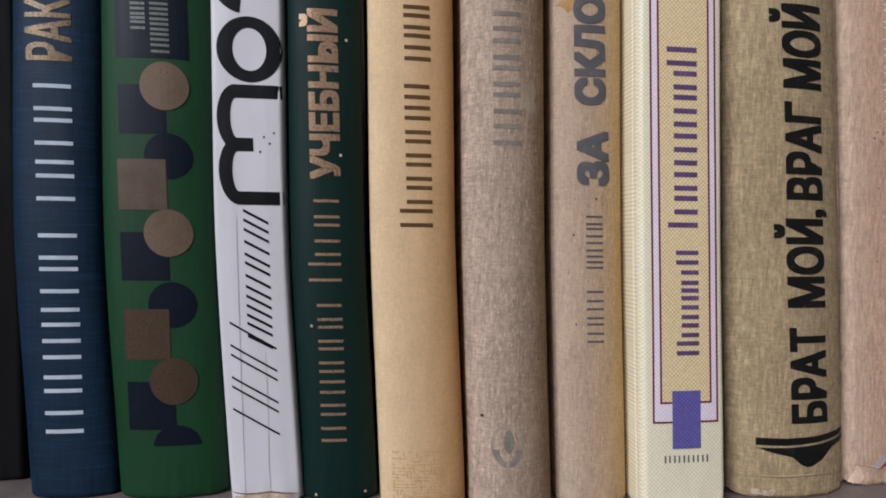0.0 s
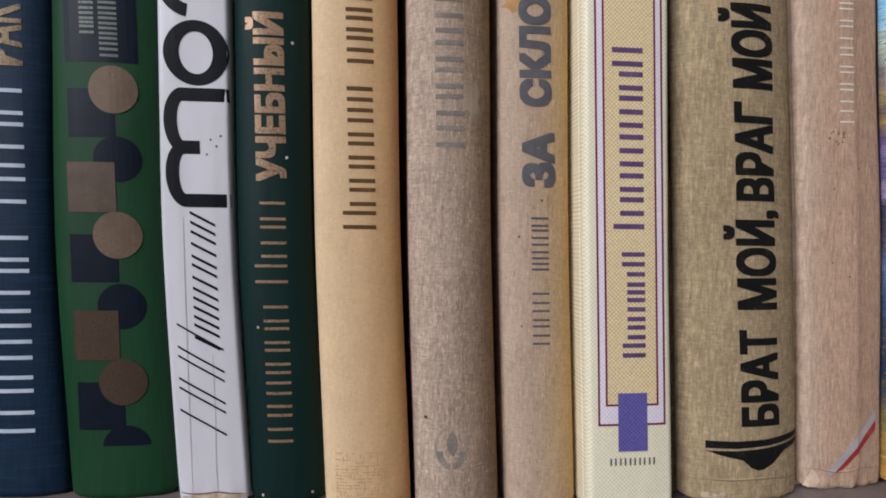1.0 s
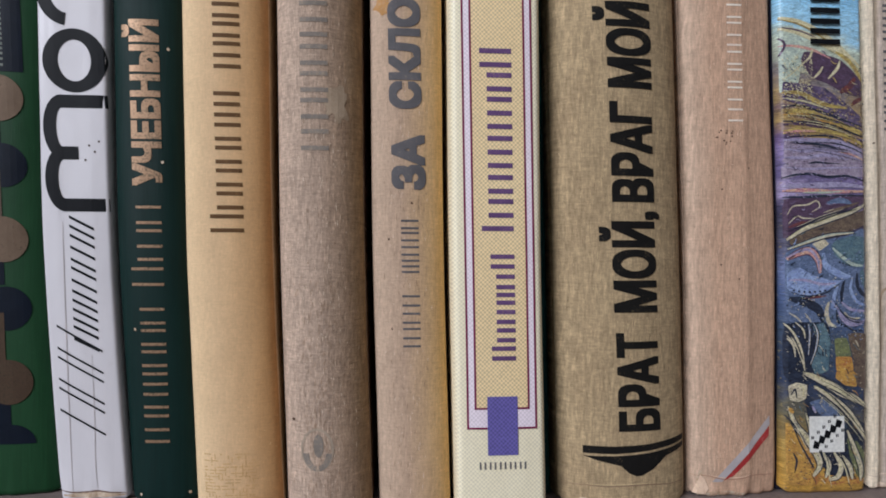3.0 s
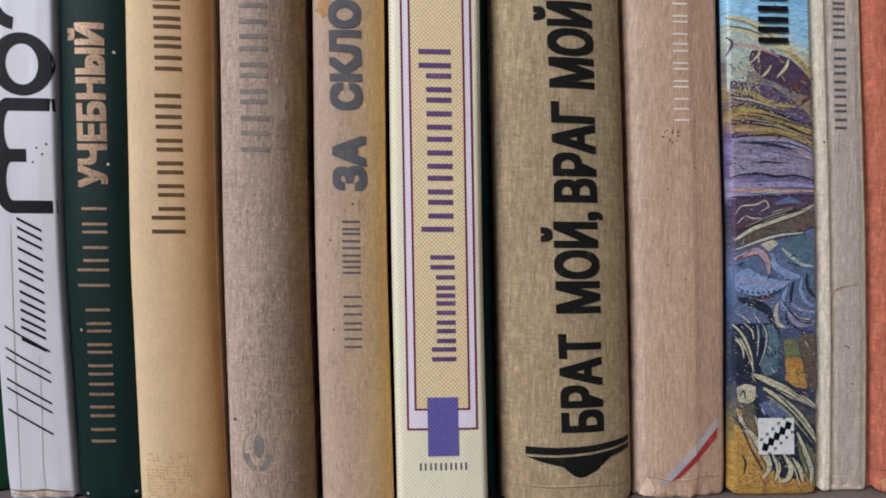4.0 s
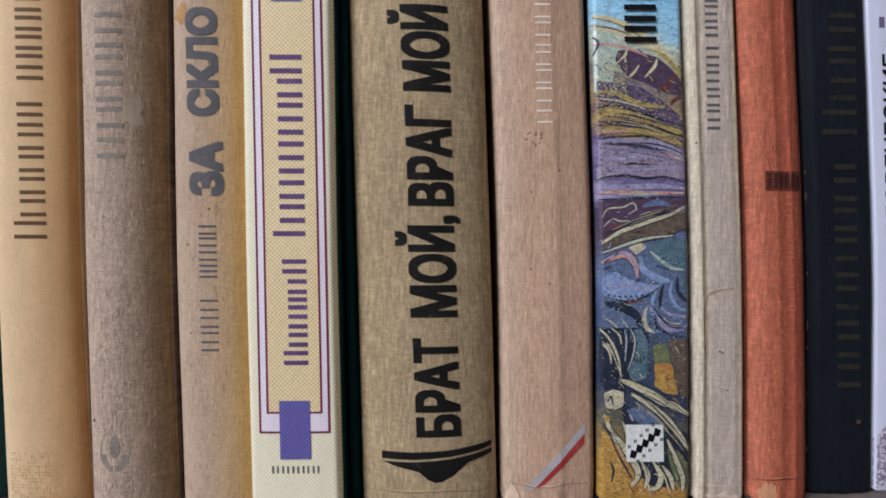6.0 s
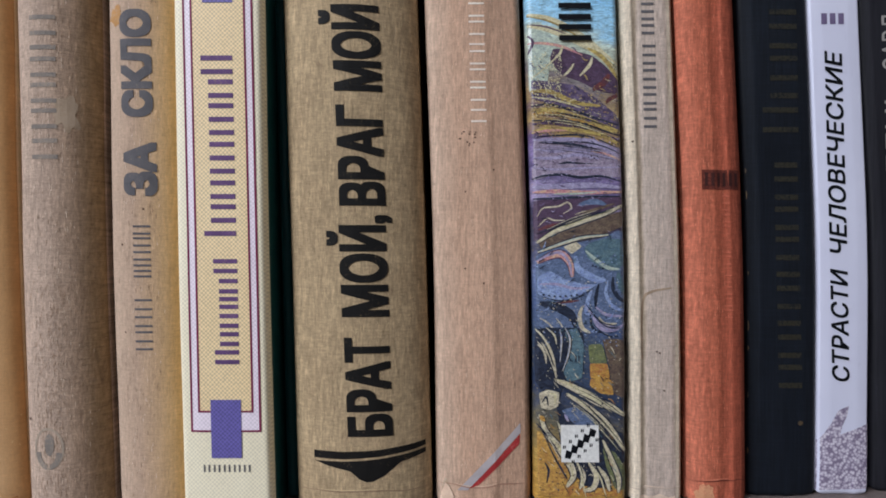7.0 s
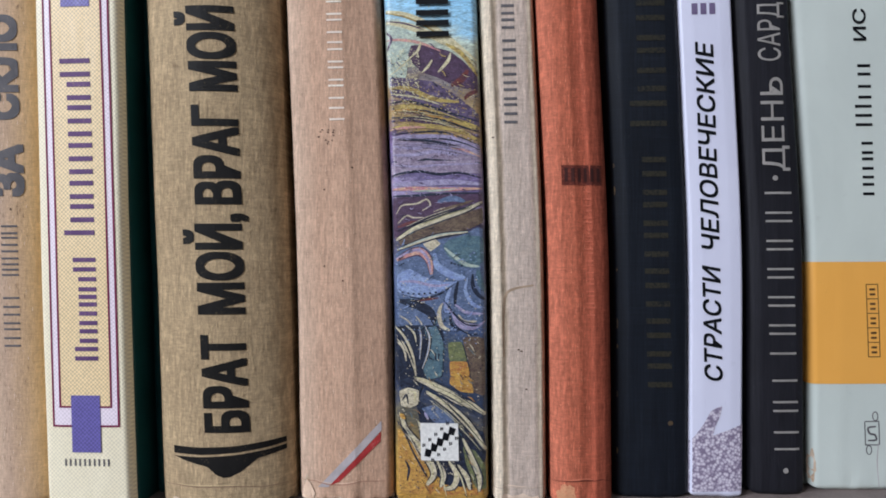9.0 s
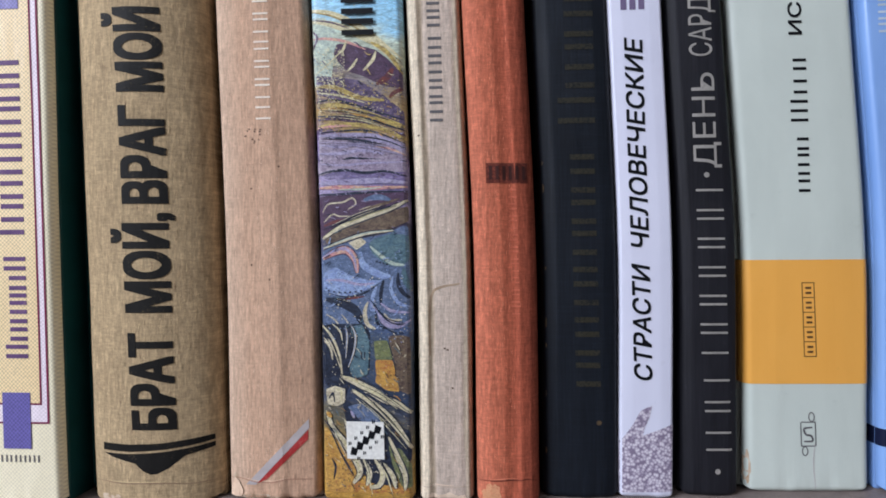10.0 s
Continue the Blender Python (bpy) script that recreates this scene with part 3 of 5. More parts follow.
SOFT_GREY = ink("soft_grey_ink", srgb(152, 138, 122), srgb(176, 158, 138), 0.4, 0.75)
LEAD_INK = ink("lead_grey_ink", srgb(92, 90, 92), srgb(150, 134, 118), 0.2, 0.7)
VIOLET_INK = ink("violet_ink", srgb(98, 72, 112), srgb(170, 140, 120), 0.18)
WINE_INK = ink("wine_ink", srgb(116, 34, 70), srgb(170, 104, 112), 0.06)
PINK_INK = jacket("pink_white_print", srgb(248, 236, 243), srgb(240, 222, 234), 0.45, 0.14)
CANVAS = jacket("ochre_canvas_print", srgb(245, 220, 172), srgb(236, 206, 154), 0.45, 0.26)
VIOLET = jacket("violet_print", srgb(110, 102, 172), srgb(96, 88, 158), 0.45, 0.34)
TITLE_BLACK = ink("title_black", srgb(25, 24, 23), srgb(120, 104, 76), 0.14, 0.6)
BLIND = ink("white_blind_stamp", srgb(232, 212, 196), srgb(212, 184, 162), 0.2, 0.7)
RED_INK = ink("red_ink", srgb(160, 52, 52), srgb(206, 150, 136), 0.18)
LIGHT_GREY = ink("light_grey_ink", srgb(176, 168, 168), srgb(202, 172, 150), 0.2)
STICKER = plain("sticker_paper", srgb(236, 236, 230), srgb(226, 224, 216), 80.0, 0.5)
DARK_STAMP = ink("dark_brown_stamp", srgb(92, 46, 38), srgb(160, 84, 66), 0.3, 0.6)
DEEP_STAMP = ink("deep_brown_stamp", srgb(62, 36, 34), srgb(110, 60, 50), 0.2, 0.6)
CORAL_STAMP = ink("rubbed_coral_stamp", srgb(168, 88, 66), srgb(202, 112, 86), 0.5, 0.7)
OLD_GILT = ink("rubbed_old_gilt", srgb(50, 48, 39), srgb(22, 26, 32), 0.42, 0.45)
GRAPE = ink("grape_ink", srgb(104, 92, 120), srgb(180, 170, 200), 0.1)
ORANGE = jacket("orange_print", srgb(244, 178, 84), srgb(236, 166, 70), 0.35)
WORN_PAPER = plain("worn_paper_edge", srgb(222, 206, 184), srgb(176, 140, 106), 500.0, 0.85)
DARK_SPECK = ink("dark_specks", srgb(70, 50, 40))
TIDE = ink("tide_stain", srgb(160, 139, 116), srgb(190, 172, 154), 0.25, 0.85)
BLUE_BLACK = ink("blue_black_band", srgb(20, 26, 50), srgb(40, 50, 80), 0.05)

# navy book
bars(b1, 16.2, 71.6, -5.2, 4.2, "1213122", 1.05, WHITE_INK, "white outlined bar")
bars(b1, 78.3, 111.0, -5.2, 4.1, "2122", 1.05, WHITE_INK, "white outlined bar")
word(b1, "РАК", 116.2, 132.8, -6.6, 4.4, GILT, "worn gilt title lettering", 0.5)

# green book: pattern of squares and discs
patch(b2, "panel", [rect(-9.6, 8.9, 117.3, 146)], NAVY_INK, "navy printed panel")
bars(b2, 124.2, 140.0, -5.3, -1.6, "132132", 0.7, TARNISH, "small tarnished silver bar", lift=0.2)
bars(b2, 118.2, 142.0, -0.4, 4.2, "1122221222", 0.7, TARNISH, "small tarnished silver bar", lift=0.2)
for u0, u1, z0, z1 in ((-9.4, 2.7, 97.3, 110.2), (-10.2, 2.1, 58.5, 71.3), (-9.8, 2.4, 18.9, 31.7)):
    patch(b2, "square", [rect(u0, u1, z0, z1)], NAVY_INK, "navy square", 0.1)
for u, z in ((2.8, 91.5), (2.4, 52.0)):
    patch(b2, "disc", [oval(u, z, 6.0, 6.1)], NAVY_INK, "navy disc", 0.13)
patch(b2, "half_disc", [oval(2.4, 14.6, 5.9, 5.4, 30, 0, 180)], NAVY_INK, "navy half disc", 0.13)
patch(b2, "square", [rect(-10.2, 2.2, 77.2, 90.6)], MUTED_BRONZE, "bronze foil square", 0.18)
patch(b2, "square", [rect(-10.0, 1.6, 37.6, 50.9)], DULL_BRONZE, "dull bronze square", 0.18)
patch(b2, "disc", [oval(2.5, 110.0, 6.1, 6.4)], BRONZE, "bronze foil disc", 0.24)
patch(b2, "disc", [oval(2.1, 71.1, 6.1, 6.3)], BRONZE, "bronze foil disc", 0.24)
patch(b2, "disc", [oval(2.1, 31.7, 6.0, 6.2)], DULL_BRONZE, "dull bronze disc", 0.24)

# white book: heavy black bars, half rings, a ring and fine slanted bars


def half_ring(u, z, ru, rz, thick_u, thick_z, a0=90, a1=270, n=30):
    out, inn = oval(u, z, ru, rz, n, a0, a1), oval(u, z, ru - thick_u, rz - thick_z, n, a0, a1)
    return [[out[k], out[(k + 1) % len(out)], inn[(k + 1) % len(inn)], inn[k]] for k in range(n)]


for u0, u1, z in ((-3.6, 8.3, 108.3), (-3.6, 0.4, 94.4), (-3.6, 7.6, 80.4)):
    patch(b3, "print_bar", [rect(u0, u1, z - 1.75, z + 1.75)], BLACK_INK, "thick black bar")
for z in (87.4, 101.35):
    patch(b3, "printed_half_ring", half_ring(-3.55, z, 5.0, 8.75, 3.4, 3.5), BLACK_INK, "thick black half ring", 0.13)
patch(b3, "printed_ring", half_ring(0.4, 119.3, 8.3, 8.6, 4.0, 3.0, 0, 360, 64), BLACK_INK, "thick black ring")
patch(b3, "printed_half_ring", half_ring(-0.6, 137.6, 8.2, 9.0, 3.6, 3.4, 150, 262), BLACK_INK, "thick black half ring")
bars(b3, 17.0, 42.0, -7.4, 4.2, "222", 0.6, BLACK_INK, "fine slanted black bar", slant=7.0)
bars(b3, 40.0, 75.0, -2.9, 3.4, "2312113", 0.8, BLACK_INK, "fine slanted black bar", slant=3.4)
patch(b3, "crease", stroke([(-4.6, 76), (-4.8, 60), (-5.0, 30), (-5.2, 2)], 0.25), LIGHT_GREY)
patch(b3, "worn_edge", [blob(0, 1.9, 8.6, 0.8, 31)], WORN_PAPER, "worn paper edge", ride=True)
patch(b3, "worn_edge", stroke([(-8.4, 3.2), (-4.0, 2.7), (1.0, 3.0), (5.0, 2.6), (8.4, 2.2)], 0.45, 0.6), ink("grimy_fold", srgb(112, 88, 76), srgb(190, 176, 168), 0.3, 0.8), "grimy fold at the tail", 0.13, True)
patch(b3, "crease", stroke([(1.4, 40), (1.5, 24), (1.2, 12), (1.3, 3)], 0.22), LIGHT_GREY)
for u, z in ((3.2, 96.5), (4.6, 94.8), (2.1, 92.6), (5.8, 97.6)):
    patch(b3, "speck", [blob(u, z, 0.25, 0.3, u)], DARK_SPECK)

# bottle-green book
bars(b4, 15.4, 53.4, -4.4, 2.1, "1213222", 0.75, COPPER, "thin copper foil bar")
bars(b4, 58.0, 80.9, -4.4, 2.2, "2122", 0.75, COPPER, "thin copper foil bar", tall=(0,))
word(b4, "УЧЕБНЫЙ", 85.6, 130.2, -4.6, 2.4, COPPER, "bold copper foil title", 0.85, 0.6)
for u, z in ((5.5, 122.5), (3.0, 92), (-6.0, 47), (6.5, 2.6), (-6.4, 2.2)):
    patch(b4, "speck", [blob(u, z, 0.35, 0.4, z)], WORN_PAPER)

# honey cloth book
bars(b5, 72.4, 110.0, -2.6, 3.9, "222223", 1.0, BROWN_INK, "dark brown bar", tall=(0,))
bars(b5, 114.2, 146.0, -2.3, 4.4, "1222221", 1.0, BROWN_INK, "dark brown bar")
patch(b5, "rubbed_corner", [blob(4.0, 2.4, 5.0, 2.4, 5)], ink("rubbed_cloth", srgb(196, 154, 108), srgb(226, 190, 140), 0.3, 0.85), "rubbed cloth edge")

TORN_CLOTH = ink("torn_brown_cloth", srgb(176, 116, 70), srgb(214, 168, 118), 0.3, 0.85)
patch(b5, "torn_edge", [[(-6.5, 0.6), (6.5, 0.5), (9.5, 0.9), (9.0, 3.2), (6.6, 2.4), (3.0, 2.7), (-1.0, 2.1), (-5.0, 1.9)]], TORN_CLOTH, "torn brown cloth at the tail", 0.12, True)
weave_rng = random.Random(3)
worn_threads = []
for k in range(16):
    z = 3.6 + 0.82 * k
    u = -8.0
    while u < 5.0:
        run = weave_rng.uniform(0.5, 2.2)
        if weave_rng.random() < 0.75 - 0.03 * k:
            worn_threads.append(rect(u, u + run, z, z + 0.2))
        u += run + 0.35
for k in range(15):
    u = -7.8 + 0.86 * k
    z = 3.2
    while z < 15.0:
        run = weave_rng.uniform(0.4, 1.6)
        if weave_rng.random() < 0.6 - 0.03 * (z - 3):
            worn_threads.append(rect(u, u + 0.2, z, z + run))
        z += run + 0.4
patch(b5, "worn_weave", worn_threads, ink("worn_thread", srgb(186, 148, 98), srgb(214, 178, 128), 0.3, 0.85), "coarse worn weave showing through", 0.06)

# beige cloth book
bars(b6, 92.8, 132.6, -4.6, 2.4, "1122212", 1.15, GREY_INK, "faded grey bar", drift=0.4)
patch(b6, "emblem", ring(-2.2, 17.6, 4.2, 5.5, 0.6), SOFT_GREY, "faded oval emblem")
patch(b6, "emblem_wreath", half_ring(-2.2, 17.0, 3.7, 4.9, 1.5, 1.3, 185, 262) + half_ring(-2.2, 17.0, 3.7, 4.9, 1.5, 1.3, 278, 355), GREY_INK, "faded grey wreath", 0.11)
patch(b6, "emblem_leaf", [oval(-1.9, 18.6, 1.3, 2.9, 30)], GREY_INK, "faded grey leaf")
patch(b6, "stain", [blob(4.4, 106.0, 3.0, 4.6, 8, 40, 0.5)], ink("brown_cloth_stain", srgb(160, 140, 118), srgb(178, 158, 136), 0.5, 0.85), "brown stain in the cloth")
patch(b6, "speck", [blob(-8.3, 25.0, 0.4, 0.4, 2)], DARK_SPECK)

# fawn cloth book
word(b7, "ЗА", 84.5, 99.0, -4.0, 3.7, LEAD_INK, "bold grey title lettering", 1.1)
word(b7, "СКЛО", 105.7, 134.6, -4.3, 3.0, LEAD_INK, "bold grey title lettering", 1.1)
bars(b7, 42.5, 57.3, -2.4, 2.2, "12112", 0.55, LEAD_INK, "small grey bar")
bars(b7, 62.2, 77.0, -2.4, 2.2, "31122", 0.55, LEAD_INK, "small grey bar")
patch(b7, "stain", [blob(-6.0, 133.0, 2.2, 2.6, 6, 30, 0.6)], ink("tan_stain", srgb(176, 132, 84), srgb(190, 160, 130), 0.3, 0.85), "tan stain in the cloth")
for u, z in ((0.5, 81.0), (-5.6, 71.5), (-5.2, 48.0), (2.5, 92.0)):
    patch(b7, "speck", [blob(u, z, 0.22, 0.28, z)], DARK_SPECK)

# cream book: framed canvas panel
patch(b8, "frame_band", [rect(-8.7, -6.7, 22.9, 150), rect(7.1, 9.0, 22.9, 150), rect(-6.7, 7.1, 22.9, 28.0)], PINK_INK, "pinkish white frame band", 0.1)
patch(b8, "panel", [rect(-6.7, 7.1, 28.0, 150)], CANVAS, "ochre canvas panel", 0.1)
for a, b, z in ((-8.75, 9.05, 22.8), (-6.75, 7.15, 27.9)):
    for line in (rect(a - 0.25, a + 0.25, z - 0.25, 150), rect(b - 0.25, b + 0.25, z - 0.25, 150), rect(a + 0.25, b - 0.25, z - 0.25, z + 0.25)):
        patch(b8, "frame_line", [line], WINE_INK, "thin wine-red frame line", 0.18)
patch(b8, "square", [rect(-3.7, 4.2, 15.8, 31.0)], VIOLET, "violet printed rectangle", 0.24)
patch(b8, "square", [rect(-3.7, 4.2, 134.6, 150)], VIOLET, "violet printed rectangle", 0.24)
for k in range(10):
    u = -5.9 + (k // 2) * 2.62 + (k % 2) * 1.25
    patch(b8, "print_bar", [rect(u, u + 0.45, 12.1, 14.0)], LEAD_INK)
bars(b8, 39.7, 68.2, -0.9, 4.0, "222312", 1.15, VIOLET_INK, "violet bar", tall=(0, 5), lift=0.2)
bars(b8, 72.6, 121.4, -2.6, 3.9, "122121222", 1.3, VIOLET_INK, "violet bar", tall=(0, 8), lift=0.2)

# khaki linen book
word(b9, "БРАТ", 20.8, 47.0, -2.6, 8.3, TITLE_BLACK, "bold black title lettering", 0.95, -0.3)
word(b9, "МОЙ,", 52.4, 79.4, -3.2, 8.2, TITLE_BLACK, "bold black title lettering", 0.95, -0.2)
word(b9, "ВРАГ", 81.8, 108.4, -3.0, 8.2, TITLE_BLACK, "bold black title lettering", 0.95, -0.2)
word(b9, "МОЙ", 112.0, 134.8, -3.4, 8.2, TITLE_BLACK, "bold black title lettering", 0.95, -0.3)
patch(b9, "emblem_bar", [[(-12.5, 14.9), (-4.2, 14.8), (4.8, 15.4), (12.8, 16.3), (17.0, 16.9), (17.0, 18.4), (12.8, 18.0), (4.8, 17.2), (-4.2, 16.8), (-12.5, 16.9)]], TITLE_BLACK, "black curved emblem bar")
patch(b9, "emblem_hull", [[(-12.5, 14.2), (-8.5, 12.9), (-2.7, 11.6), (-0.5, 9.6), (1.4, 8.8), (3.2, 8.9), (6.3, 10.4), (10.4, 13.6), (17.0, 15.0), (17.0, 16.3), (12.8, 15.7), (4.8, 14.8), (-4.2, 14.2)]], TITLE_BLACK, "black hull-shaped emblem")
for u, z, r in ((-12.5, 2.0, 1.2), (-10.2, 1.6, 1.4), (-8.4, 2.2, 0.8)):
    patch(b9, "worn_edge", [blob(u, z, r, 0.8, u)], WORN_PAPER, "worn paper edge", ride=True)

# pale threads rubbed up on the cloth spines
thread_rng = random.Random(8)


def rubbed_threads(book, count, u0, u1, z0, z1, material):
    threads = []
    for k in range(count):
        u, z = thread_rng.triangular(u0, u1), thread_rng.uniform(z0, z1)
        run, thin = thread_rng.uniform(0.4, 2.2), thread_rng.uniform(0.05, 0.12)
        threads.append([(u, z), (u + thin, z + run * 0.3), (u + thin * 0.6, z + run), (u - thin * 0.5, z + run * 0.5)])
    tagged(patch(book, "rubbed_thread", threads, material, "fine rubbed threads of the cloth", 0.07), kind="stuff")


PALE_THREAD = ink("pale_thread", srgb(222, 200, 178), srgb(200, 176, 154), 0.3, 0.85)
DARK_THREAD = ink("dark_thread", srgb(138, 114, 92), srgb(160, 136, 112), 0.3, 0.85)
STRAW_THREAD = ink("straw_thread", srgb(206, 184, 144), srgb(184, 160, 124), 0.3, 0.85)
PINK_THREAD = ink("pink_thread", srgb(226, 194, 168), srgb(210, 176, 150), 0.3, 0.85)
DUN_THREAD = ink("dun_thread", srgb(158, 132, 110), srgb(176, 152, 130), 0.3, 0.85)
OAT_THREAD = ink("oat_thread", srgb(186, 168, 150), srgb(204, 184, 168), 0.3, 0.85)
RUST_THREAD = ink("rust_thread", srgb(222, 138, 108), srgb(204, 113, 84), 0.3, 0.85)
rubbed_threads(b6, 260, -8.5, 9.0, 3, 146, PALE_THREAD)
rubbed_threads(b6, 200, -9.0, 10.0, 3, 146, DARK_THREAD)
# denser dun threads make the lowest 60 mm darker
rubbed_threads(b6, 500, -8.5, 9.5, 0, 60, DUN_THREAD)
rubbed_threads(b7, 140, -8.0, 6.0, 3, 146, PALE_THREAD)
rubbed_threads(b7, 140, -8.5, 6.0, 3, 146, DARK_THREAD)
rubbed_threads(b9, 320, -14.0, 15.0, 3, 146, STRAW_THREAD)
rubbed_threads(b9, 220, -15.0, 16.0, 3, 146, DARK_THREAD)
rubbed_threads(b10, 260, -10.0, 10.0, 3, 146, PINK_THREAD)
rubbed_threads(b12, 90, -3.0, 5.0, 3, 146, OAT_THREAD)
rubbed_threads(b13, 240, -7.0, 5.0, 3, 146, RUST_THREAD)

# rose-beige cloth book
bars(b10, 104.0, 146.0, -1.2, 3.0, "1122212221", 0.5, BLIND, "thin whitish bar")
patch(b10, "stripe", [[(-7.4, 4.4), (-4.6, 4.4), (10.4, 19.8), (10.4, 22.4)]], LIGHT_GREY, "light grey slanting stripe")
patch(b10, "stripe", [[(-4.2, 4.8), (-1.4, 6.0), (10.0, 16.8), (10.2, 19.4)]], RED_INK, "red slanting stripe", 0.14)
rng = random.Random(5)
for k in range(12):
    patch(b10, "speck", [blob(-4.5 + rng.random() * 4.5, 98.5 + rng.random() * 4.2, 0.16 + rng.random() * 0.16, 0.2, k + 0.3)], DARK_SPECK)
for u, z in ((-3.8, 65), (-3.2, 86), (4.6, 92), (1.2, 61)):
    patch(b10, "speck", [blob(u, z, 0.22, 0.25, z)], DARK_SPECK)
patch(b10, "worn_edge", [blob(-10.6, 4.2, 0.9, 3.4, 12), blob(-4.0, 0.9, 6.0, 0.7, 13)], WORN_PAPER, "worn paper edge", ride=True)



def tail_fold(book, z, dark, light, seed):
    """The crease above the tail where the cloth is turned in, with a highlight drawn along its rubbed upper edge."""
    half = book.w / 2 - 0.6
    fold_rng = random.Random(seed)
    line = [(-half + 2 * half * k / 6, z + fold_rng.uniform(-0.5, 0.5)) for k in range(7)]
    patch(book, "tail_fold", stroke(line, 0.3, 0.8), dark, "dark crease above the tail", 0.1, True)
    # pale stroke paints the highlight on the fold's rubbed edge
    patch(book, "tail_fold", stroke([(u, q + 0.4) for u, q in line[1:5]], 0.22, 0.9), light, "highlight drawn on the crease's rubbed edge", 0.11, True)


ROSE_CREASE = ink("rose_crease", srgb(164, 124, 104), srgb(196, 158, 134), 0.35, 0.85)
tail_fold(b10, 5.6, ROSE_CREASE, PINK_THREAD, 2)
tail_fold(b9, 6.2, DARK_THREAD, STRAW_THREAD, 3)
tail_fold(b12, 4.4, OAT_THREAD, PALE_THREAD, 4)
tail_fold(b13, 6.6, DARK_STAMP, RUST_THREAD, 5)
patch(b10, "torn_flap", [[(-12.2, 1.0), (-9.0, 0.8), (-8.2, 2.6), (-9.4, 5.2), (-10.6, 6.4), (-11.4, 4.0)]], PINK_THREAD, "torn pale flap of cloth at a corner", 0.3, True)
patch(b12, "torn_flap", [[(-6.4, 0.8), (5.6, 0.7), (5.2, 2.0), (3.2, 1.5), (1.0, 2.6), (-1.6, 1.6), (-4.0, 2.4)]], PALE_THREAD, "frayed pale cloth at the tail", 0.14, True)

# oatmeal cloth book
bars(b12, 103.0, 127.1, -1.4, 2.2, "1221212", 0.75, LEAD_INK, "small dark grey bar")
bars(b12, 129.1, 146.0, -1.5, 2.0, "21222", 0.75, LEAD_INK, "small dark grey bar")
patch(b12, "tide_mark", stroke([(-3.3, 40), (-3.2, 50), (-2.4, 56.5), (0, 58.6), (5.4, 59.6)], 0.7, 0.5), TIDE, "brown tide mark")
for u, z in ((2.6, 31.2), (0.8, 42), (1.6, 41.6), (-4.6, 100)):
    patch(b12, "speck", [blob(u, z, 0.3, 0.22, z)], DARK_SPECK)
patch(b12, "worn_edge", [blob(0.0, 1.0, 5.0, 0.8, 15)], WORN_PAPER, "worn paper edge", ride=True)

# coral red cloth book
patch(b13, "stamp", [rect(-3.4, 7.7, 86.6, 92.0)], DARK_STAMP, "worn dark stamp")
for k in range(6):
    patch(b13, "print_bar", [rect(-2.6 + 1.75 * k, -1.7 + 1.75 * k, 87.5, 91.2)], DEEP_STAMP, "", 0.2)
bars(b13, 51.0, 85.4, 2.4, 4.6, "222122212212", 0.45, CORAL_STAMP, "rubbed bar")
patch(b13, "worn_edge", [blob(-4.6, 2.8, 2.3, 3.0, 17)], ink("bare_tan_board", srgb(204, 150, 112), srgb(196, 116, 90), 0.4, 0.85), "bare tan board at a worn corner", ride=True)

# slate black book
bars(b14, 30.0, 97.0, -0.6, 6.0, "221212221", 1.5, OLD_GILT, "faint rubbed gilt bar", drift=-0.3)
bars(b14, 102.2, 146.0, -1.6, 6.2, "212211", 1.5, OLD_GILT, "faint rubbed gilt bar", tall=(0,))
for z, run in ((92.0, 1.2), (84.5, 2.4), (63.0, 1.0), (47.0, 3.0), (41.5, 1.4), (28.0, 1.6), (12.0, 2.0)):
    patch(b14, "scuff", stroke([(-9.3, z), (-9.2, z + run / 2), (-9.3, z + run)], 0.28), GILT, "", 0.12, True)
patch(b14, "dot", [oval(5.3, 21.1, 0.7, 0.7, 16)], GILT)

# lilac-white book
word(b15, "СТРАСТИ", 32.7, 64.3, -2.6, 2.1, BLACK_INK, "black slanted title lettering", 0.22, slant=0.9)
word(b15, "ЧЕЛОВЕЧЕСКИЕ", 69.1, 126.3, -2.6, 2.1, BLACK_INK, "black slanted title lettering", 0.22, -0.6, slant=0.9)
for u in (-4.0, -1.6, 0.8):
    patch(b15, "print_bar", [rect(u, u + 1.6, 134.3, 137.4)], GRAPE, "grape-coloured bar")

# coal black book
bars(b16, 11.3, 33.5, -1.0, 6.0, "122", 0.6, SILVER, "thin silver bar")
bars(b16, 38.7, 85.9, -1.4, 5.9, "222222", 0.6, SILVER, "thin silver bar")
word(b16, "ДЕНЬ", 91.0, 117.1, -1.7, 4.5, SILVER, "thin silver title lettering")
word(b16, "САРД", 121.7, 138.0, -1.9, 4.2, SILVER, "thin silver title lettering")
for u, z in ((1.6, 89.0), (1.9, 7.1)):
    patch(b16, "dot", [oval(u, z, 0.75, 0.75, 16)], SILVER)

# pale book with an orange band
patch(b17, "band", [rect(-17.58, 17.58, 30.6, 65.4)], ORANGE, "orange printed band", ride=True, step=0.3)
b17.wrap(30.6, 65.4, ORANGE, "orange printed band")
bars(b17, 83.8, 100.0, 0.3, 3.5, "2122", 0.8, BLACK_INK, "small black bar")
bars(b17, 103.1, 123.2, -0.1, 3.6, "3121", 0.8, BLACK_INK, "small black bar", tall=(0,))
word(b17, "ИС", 128.3, 137.4, -0.9, 2.7, BLACK_INK, "black title lettering", 0.15)
cells = []
